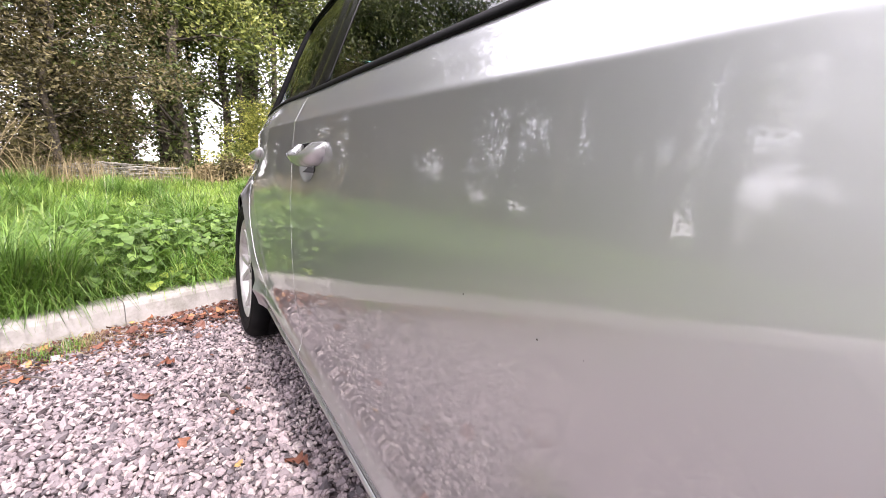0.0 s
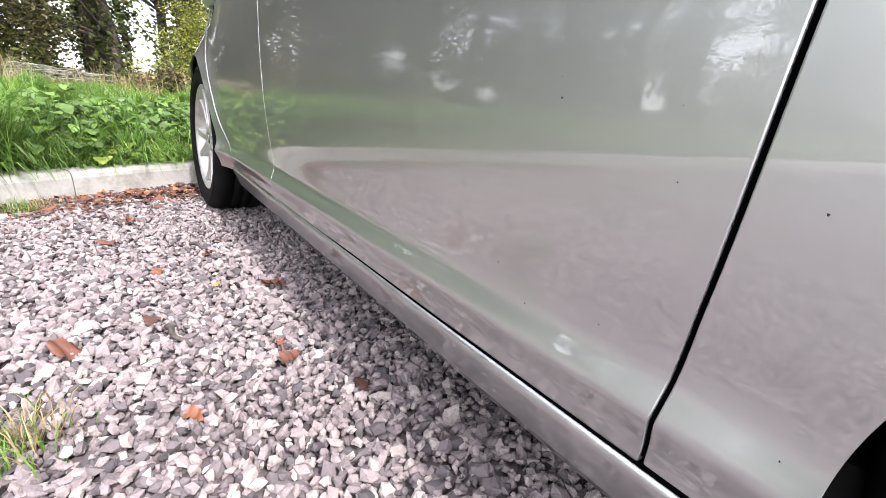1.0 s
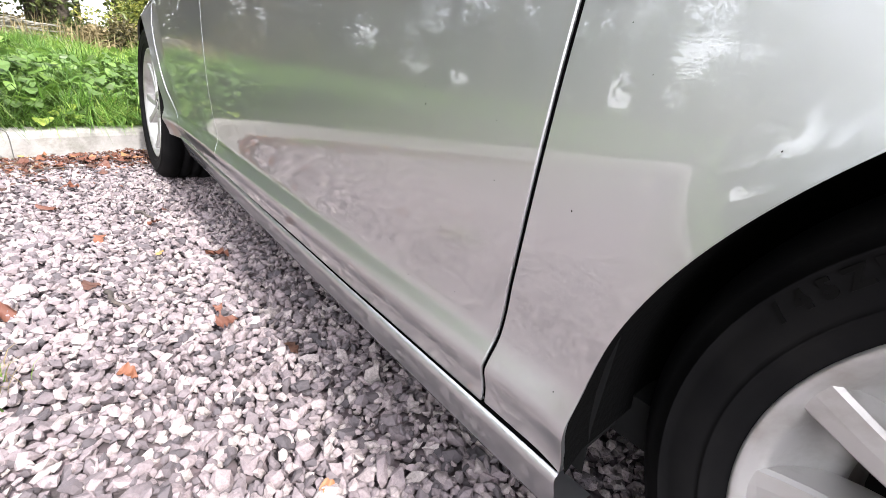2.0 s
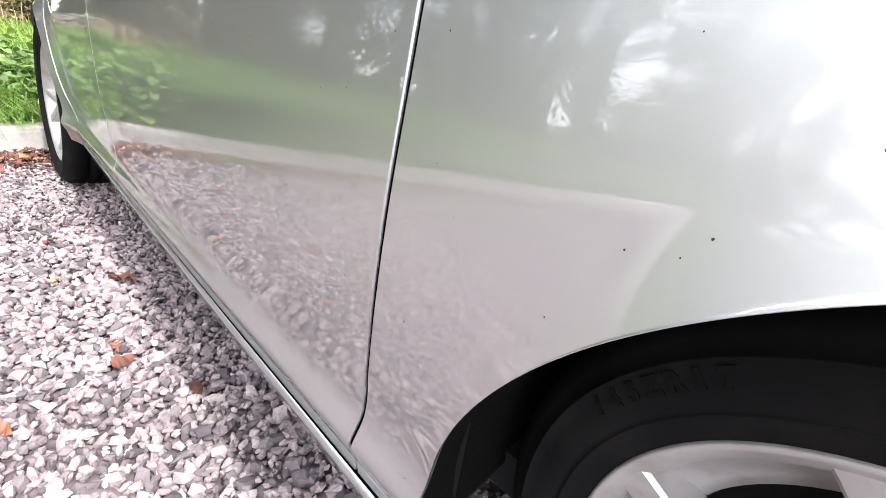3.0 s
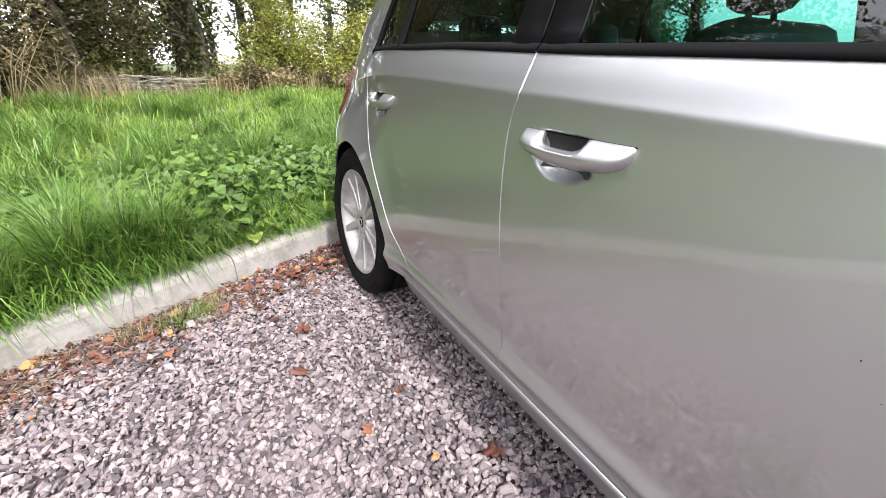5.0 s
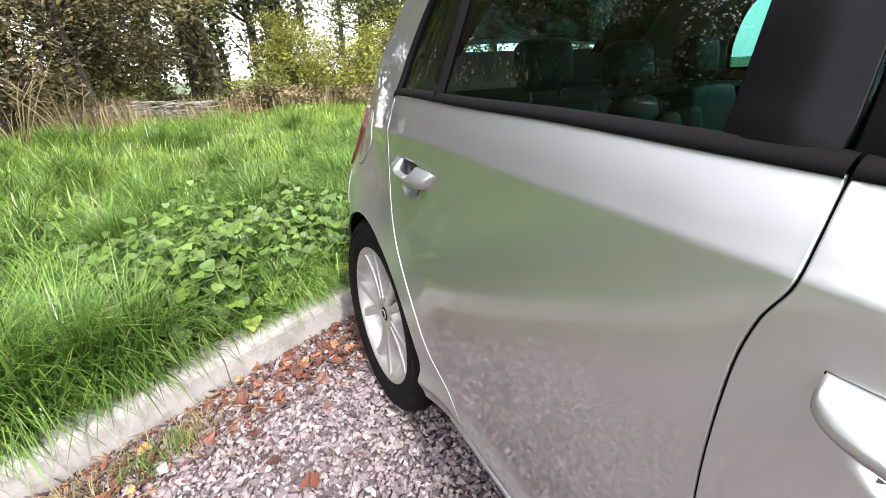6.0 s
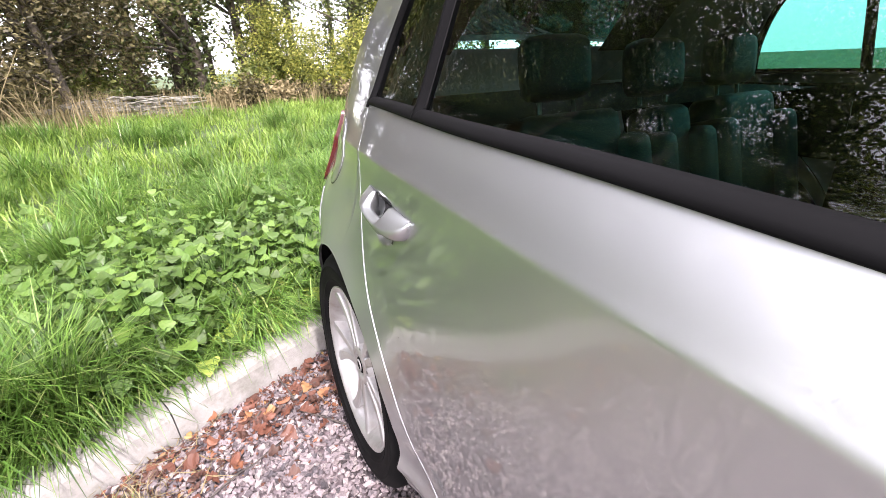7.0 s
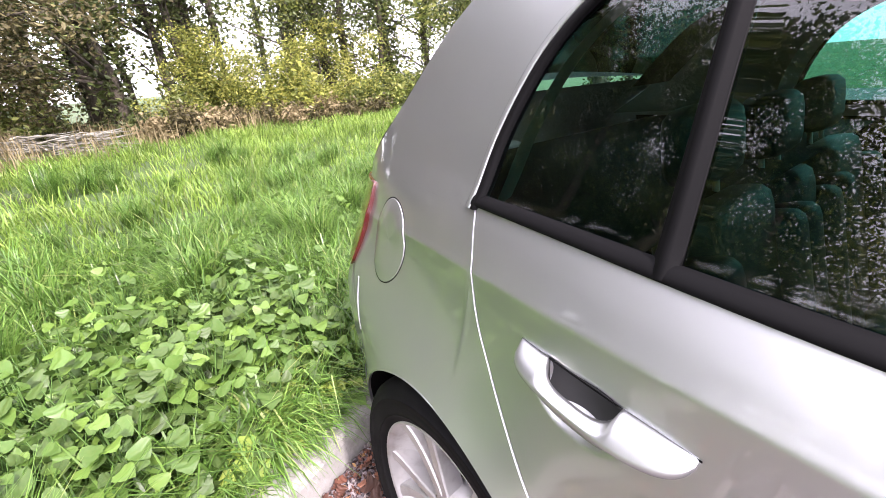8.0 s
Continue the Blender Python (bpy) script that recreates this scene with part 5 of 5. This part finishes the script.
for i in range(14):
    bush(-13.5 - 3.0 * rng.random(), 6.6 - 1.2 * i, rng.uniform(0.9, 1.4), rng.uniform(0.7, 1.3), 900, LEAF_MID if i % 3 else LEAF_DARK, 420 + i, "low loose shrub beyond the meadow", 0.07)

# ---- kerb stones ----
kerb = empty("kerb")
tagged(kerb, "low pale concrete kerb of straight stones with grass over it", "kerb", kind="structure")
SECTION = [(0.0, -0.05), (0.0, 0.096), (0.005, 0.113), (0.014, 0.124), (0.026, 0.128), (0.117, 0.130), (0.125, 0.122), (0.125, -0.05)]
rng = random.Random(2)
for i in range(0, len(LINE) - 6, 6):
    v, f = [], []
    jz, jn = rng.uniform(-0.004, 0.004), rng.uniform(-0.004, 0.004)
    m = 7
    for s in range(m):
        p, n = LINE[i + s], NORMAL[i + s]
        if s in (0, m - 1):
            o = LINE[i + 1 if s == 0 else i + s - 1]
            p = p + (o - p).normalized() * 0.0018
        for a, z in SECTION:
            w = a + jn
            v.append((p.x + n.x * w, p.y + n.y * w, z + jz + (0.003 * noise.noise((p.x * 9, p.y * 9, a * 40)) if z > 0 else 0)))
    k = len(SECTION)
    for s in range(m - 1):
        for j in range(k - 1):
            f.append((s * k + j, (s + 1) * k + j, (s + 1) * k + j + 1, s * k + j + 1))
    f += [tuple(range(k)), tuple((m - 1) * k + j for j in range(k))[::-1]]
    obj("kerb_stone", v, f, CONCRETE, kerb, smooth=False)

# ---- gravel stones ----
PHI = (1 + 5**0.5) / 2
ICO = np.array([(-1, PHI, 0), (1, PHI, 0), (-1, -PHI, 0), (1, -PHI, 0), (0, -1, PHI), (0, 1, PHI), (0, -1, -PHI), (0, 1, -PHI), (PHI, 0, -1), (PHI, 0, 1), (-PHI, 0, -1), (-PHI, 0, 1)]) / math.hypot(1, PHI)
ICO_F = np.array([(0, 11, 5), (0, 5, 1), (0, 1, 7), (0, 7, 10), (0, 10, 11), (1, 5, 9), (5, 11, 4), (11, 10, 2), (10, 7, 6), (7, 1, 8), (3, 9, 4), (3, 4, 2), (3, 2, 6), (3, 6, 8), (3, 8, 9), (4, 9, 5), (2, 4, 11), (6, 2, 10), (8, 6, 7), (9, 8, 1)])


OCT = np.array([(1, 0, 0), (-1, 0, 0), (0, 1, 0), (0, -1, 0), (0, 0, 1), (0, 0, -1)], dtype=float)
OCT_F = np.array([(0, 2, 4), (2, 1, 4), (1, 3, 4), (3, 0, 4), (2, 0, 5), (1, 2, 5), (3, 1, 5), (0, 3, 5)])


def stone_shapes(n, seed, form=ICO):
    """Angular chippings: jittered, stretched and flattened."""
    rnd = np.random.default_rng(seed)
    k = len(form)
    s = form[None] * rnd.uniform(0.70, 1.18, (n, k, 1)) + rnd.normal(0, 0.12, (n, k, 3))
    return s * np.stack([rnd.uniform(0.95, 1.45, n), rnd.uniform(0.70, 1.0, n), rnd.uniform(0.55, 0.85, n)], -1)[:, None, :]


def gravel(name, box, spacing, size, seed, label, hole=None, form=ICO, faces=ICO_F):
    rnd = np.random.default_rng(seed)
    nx, ny = int((box[2] - box[0]) / spacing), int((box[3] - box[1]) / spacing)
    gx, gy = np.meshgrid(np.arange(nx), np.arange(ny))
    x = box[0] + (gx.ravel() + rnd.uniform(-0.7, 0.7, nx * ny)) * spacing
    y = box[1] + (gy.ravel() + rnd.uniform(-0.7, 0.7, nx * ny)) * spacing
    keep = beyond(x, y) < -0.012
    if hole:
        keep &= ~((x > hole[0]) & (x < hole[2]) & (y > hole[1]) & (y < hole[3]))
    x, y = x[keep], y[keep]
    n = len(x)
    s = stone_shapes(n, seed + 1, form) * (size * rnd.lognormal(0.02, 0.30, n))[:, None, None]
    h = rnd.uniform(0, np.pi, n)
    q = np.stack([np.cos(h), rnd.normal(0, 0.30, n), rnd.normal(0, 0.30, n), np.sin(h)], -1)
    q /= np.linalg.norm(q, axis=1)[:, None]
    w, a, b, c = q.T
    rot = np.stack([np.stack([1 - 2 * (b * b + c * c), 2 * (a * b - c * w), 2 * (a * c + b * w)], -1),
                    np.stack([2 * (a * b + c * w), 1 - 2 * (a * a + c * c), 2 * (b * c - a * w)], -1),
                    np.stack([2 * (a * c - b * w), 2 * (b * c + a * w), 1 - 2 * (a * a + b * b)], -1)], -2)
    v = np.einsum("nij,nkj->nki", rot, s)
    v += np.stack([x, y, rnd.uniform(-0.004, 0.013, n)], -1)[:, None, :]
    f = np.arange(n)[:, None, None] * len(form) + faces[None]
    ob = new(name, fast_mesh(name, v.reshape(-1, 3), f.reshape(-1, 3), STONE))
    return tagged(ob, label, "gravel", kind="stuff")


NEAR = (-0.30, 0.88, -0.085, 1.105)
gravel("gravel", (-1.2, 0.12, 0.42, 2.0), 0.0124, 0.0090, 51, "angular pinkish grey crushed stones", NEAR)
gravel("gravel", (-2.4, 0.12, 0.42, 3.4), 0.0124, 0.0096, 56, "angular pinkish grey crushed stones by the kerb", (-1.2, 0.12, 0.42, 2.0), OCT, OCT_F)
gravel("gravel", (-9.5, -4.0, 3.0, 3.4), 0.07, 0.030, 61, "angular pinkish grey crushed stones further off", (-2.4, 0.12, 0.42, 3.4), OCT, OCT_F)
rnd = np.random.default_rng(71)
shapes = []
for s in stone_shapes(14, 72):
    me = bpy.data.meshes.new("stone")
    me.from_pydata([tuple(p) for p in s * 0.0090], [], [tuple(q) for q in ICO_F])
    me.materials.append(STONE)
    shapes.append(me)
for i in range(300):
    st = new("stone", shapes[i % 14])
    st.parent = bed
    k = float(rnd.lognormal(0, 0.28))
    st.matrix_local = Matrix.Translation((NEAR[0] + (NEAR[2] - NEAR[0]) * ((i % 17) + rnd.uniform(-0.3, 1.3)) / 17, NEAR[1] + (NEAR[3] - NEAR[1]) * ((i // 17) + rnd.uniform(-0.3, 1.3)) / 18, rnd.uniform(0, 0.011))) @ Euler(tuple(rnd.uniform(0, 6.28, 3))).to_matrix().to_4x4() @ Matrix.Diagonal((k, k, k, 1))

# ---- fallen leaves and twigs ----
DRY = [leaf_mesh("fallen_leaf", LITTER, 0.055, 0.05, l, 0.35, 40 + i) for i, l in enumerate((0, 2, 3, 2, 0))]
PLACED = [(-0.161, 1.836), (-0.422, 2.069), (-0.041, 1.531), (-0.324, 2.308), (-0.125, 1.116), (-0.024, 0.989), (-0.492, 1.366), (-0.70, 1.23), (-0.322, 2.81), (-0.477, 2.771), (-0.047, 2.994), (-0.101, 2.715)]
rng = random.Random(77)
spots = list(PLACED)
for _ in range(40):                     # drifts along the kerb
    cx = rng.uniform(-2.0, 0.15)
    off = abs(rng.gauss(0.0, 0.19)) + 0.05
    for _ in range(rng.randint(2, 9)):
        x = cx + rng.gauss(0, 0.07)
        spots.append((x, 3.142 + 0.427 * x - off + rng.gauss(0, 0.035)))
for _ in range(32):
    spots.append((rng.uniform(-1.6, -0.05), rng.uniform(0.4, 2.6)))
for _ in range(46):                     # heaped by the rear wheel
    spots.append((rng.gauss(-0.16, 0.13), rng.gauss(2.86, 0.09)))
for i, (x, y) in enumerate(spots):
    if float(beyond(x, y)[0]) > -0.02:
        continue
    lf = new("fallen_leaf", rng.choice(DRY))
    s = rng.uniform(0.7, 1.2) if i < len(PLACED) or i >= len(spots) - 46 else rng.uniform(0.3, 0.8)
    lf.matrix_world = pose(x, y, 0.018 + rng.uniform(0, 0.010), rng.uniform(-25, 25), rng.uniform(-25, 25), rng.uniform(0, 360)) @ Matrix.Diagonal((s * rng.uniform(0.7, 1.1), s, s * rng.uniform(0.8, 2.2), 1))
    tagged(lf, "curled brown and orange fallen leaf on gravel", "leaf", "fallen leaves")
rnd = np.random.default_rng(78)
n = 4600
x = rnd.uniform(-2.3, 0.25, n)
y = 3.142 + 0.427 * x - np.abs(rnd.normal(0, 0.19, n)) - 0.03
keep = beyond(x, y) < -0.01
x, y = x[keep], y[keep]
v, q = leaves_cloud(len(x), np.zeros((1, 3)), (0, 0, 0), 0.009, rnd, 0.25, True)
v = v.reshape(-1, 4, 3) + np.stack([x, y, rnd.uniform(0.012, 0.022, len(x))], -1)[:, None, :]
tagged(new("leaf_litter", fast_mesh("leaf_litter", v.reshape(-1, 3), q, LITTER)), "broken brown leaf scraps along the kerb", "leaf litter", kind="stuff")


# dead stalks lying along the kerb
rnd = np.random.default_rng(79)
n = 420
x = rnd.uniform(-2.2, -0.45, n)
y = 3.142 + 0.427 * x - np.abs(rnd.normal(0, 0.16, n)) - 0.03
keep = beyond(x, y) < -0.02
x, y = x[keep], y[keep]
v, q = blades(len(x), x, y, rnd.uniform(0.012, 0.024, len(x)), np.full(len(x), 0.10), 0.0028, 0.25, rnd, None, (-0.3, 0.3), (1.35, 1.6))
tagged(new("dead_stalks", fast_mesh("dead_stalks", v, q, STRAW)), "dry straw stalks lying on the gravel by the kerb", "straw", kind="stuff")


def twig(x, y, angle, length, thick, seed):
    r = random.Random(seed)
    pts = [(length * (t / 5 - 0.5), r.uniform(-0.006, 0.006), 0.006 + 0.004 * math.sin(t)) for t in range(6)]
    ob = obj("twig", *tube(pts, [thick * (1 - 0.1 * t) for t in range(6)], 6), TWIG)
    ob.matrix_world = pose(x, y, 0.016, 0, 0, angle)
    tagged(ob, "dark thin fallen twig on gravel", "twig", "fallen twigs")


twig(-0.160, 1.936, -62, 0.085, 0.0065, 1)
twig(-0.286, 1.331, -70, 0.11, 0.007, 2)
for i in range(16):
    x = rng.uniform(-1.7, 0.0)
    twig(x, 3.142 + 0.427 * x - rng.uniform(0.05, 0.4), rng.uniform(0, 180), rng.uniform(0.08, 0.25), 0.0035, 10 + i)


# ---- bare shrubs and the heap of cut branches at the wood's edge ----
def bare_shrub(x, y, high, n, seed):
    r = random.Random(seed)
    pieces = []
    for _ in range(n):
        a, o = r.uniform(0, 6.28), r.uniform(0.15, 0.6) * high
        tip = Vector((math.cos(a) * o, math.sin(a) * o, high * r.uniform(0.5, 1.0)))
        mid = tip * 0.5 + Vector((r.uniform(-0.08, 0.08), r.uniform(-0.08, 0.08), 0.1 * high))
        pieces.append(tube([(0, 0, -0.05), mid, tip], [0.010, 0.006, 0.0025], 5))
        for _ in range(3):
            b = mid.lerp(tip, r.uniform(0, 0.8))
            pieces.append(tube([b, b + Vector((r.uniform(-0.3, 0.3), r.uniform(-0.3, 0.3), r.uniform(0.05, 0.35))) * high * 0.5], [0.005, 0.002], 4))
    ob = obj("bare_shrub", *joined(pieces), STRAW)
    ob.location = (x, y, float(verge_z(float(beyond(x, y)[0]))))
    tagged(ob, "leafless pale brown dead shrub in long grass", "shrub", "dead shrubs")


for i, (x, y, h) in enumerate(((-2.3, 9.6, 1.15), (-2.95, 9.5, 1.3), (-3.7, 9.2, 1.2), (-2.7, 11.0, 1.0))):
    bare_shrub(x, y, h, 8, 500 + i)
r = random.Random(600)
heap = empty("brush_heap", Matrix.Translation((-1.3, 12.5, float(verge_z(float(beyond(-1.3, 12.5)[0]))))))
tagged(heap, "low heap of grey cut branches at the wood's edge", "brush heap")
for _ in range(260):
    x0 = r.uniform(-1.9, 0.6)
    z0 = r.uniform(0, 0.48) * (1 - 0.25 * abs(x0 + 0.5))
    a, length = r.uniform(-1.3, 1.3), r.uniform(0.25, 0.9)
    p = Vector((x0, r.uniform(-0.35, 0.35), z0 + 0.03))
    q = p + Vector((math.cos(a), math.sin(a), r.uniform(-0.08, 0.08))) * length
    obj("branch", *tube([p, p.lerp(q, 0.5) + Vector((0, 0, r.uniform(-0.04, 0.05))), q], [r.uniform(0.006, 0.022), r.uniform(0.006, 0.018), 0.004], 5), GREY, heap)
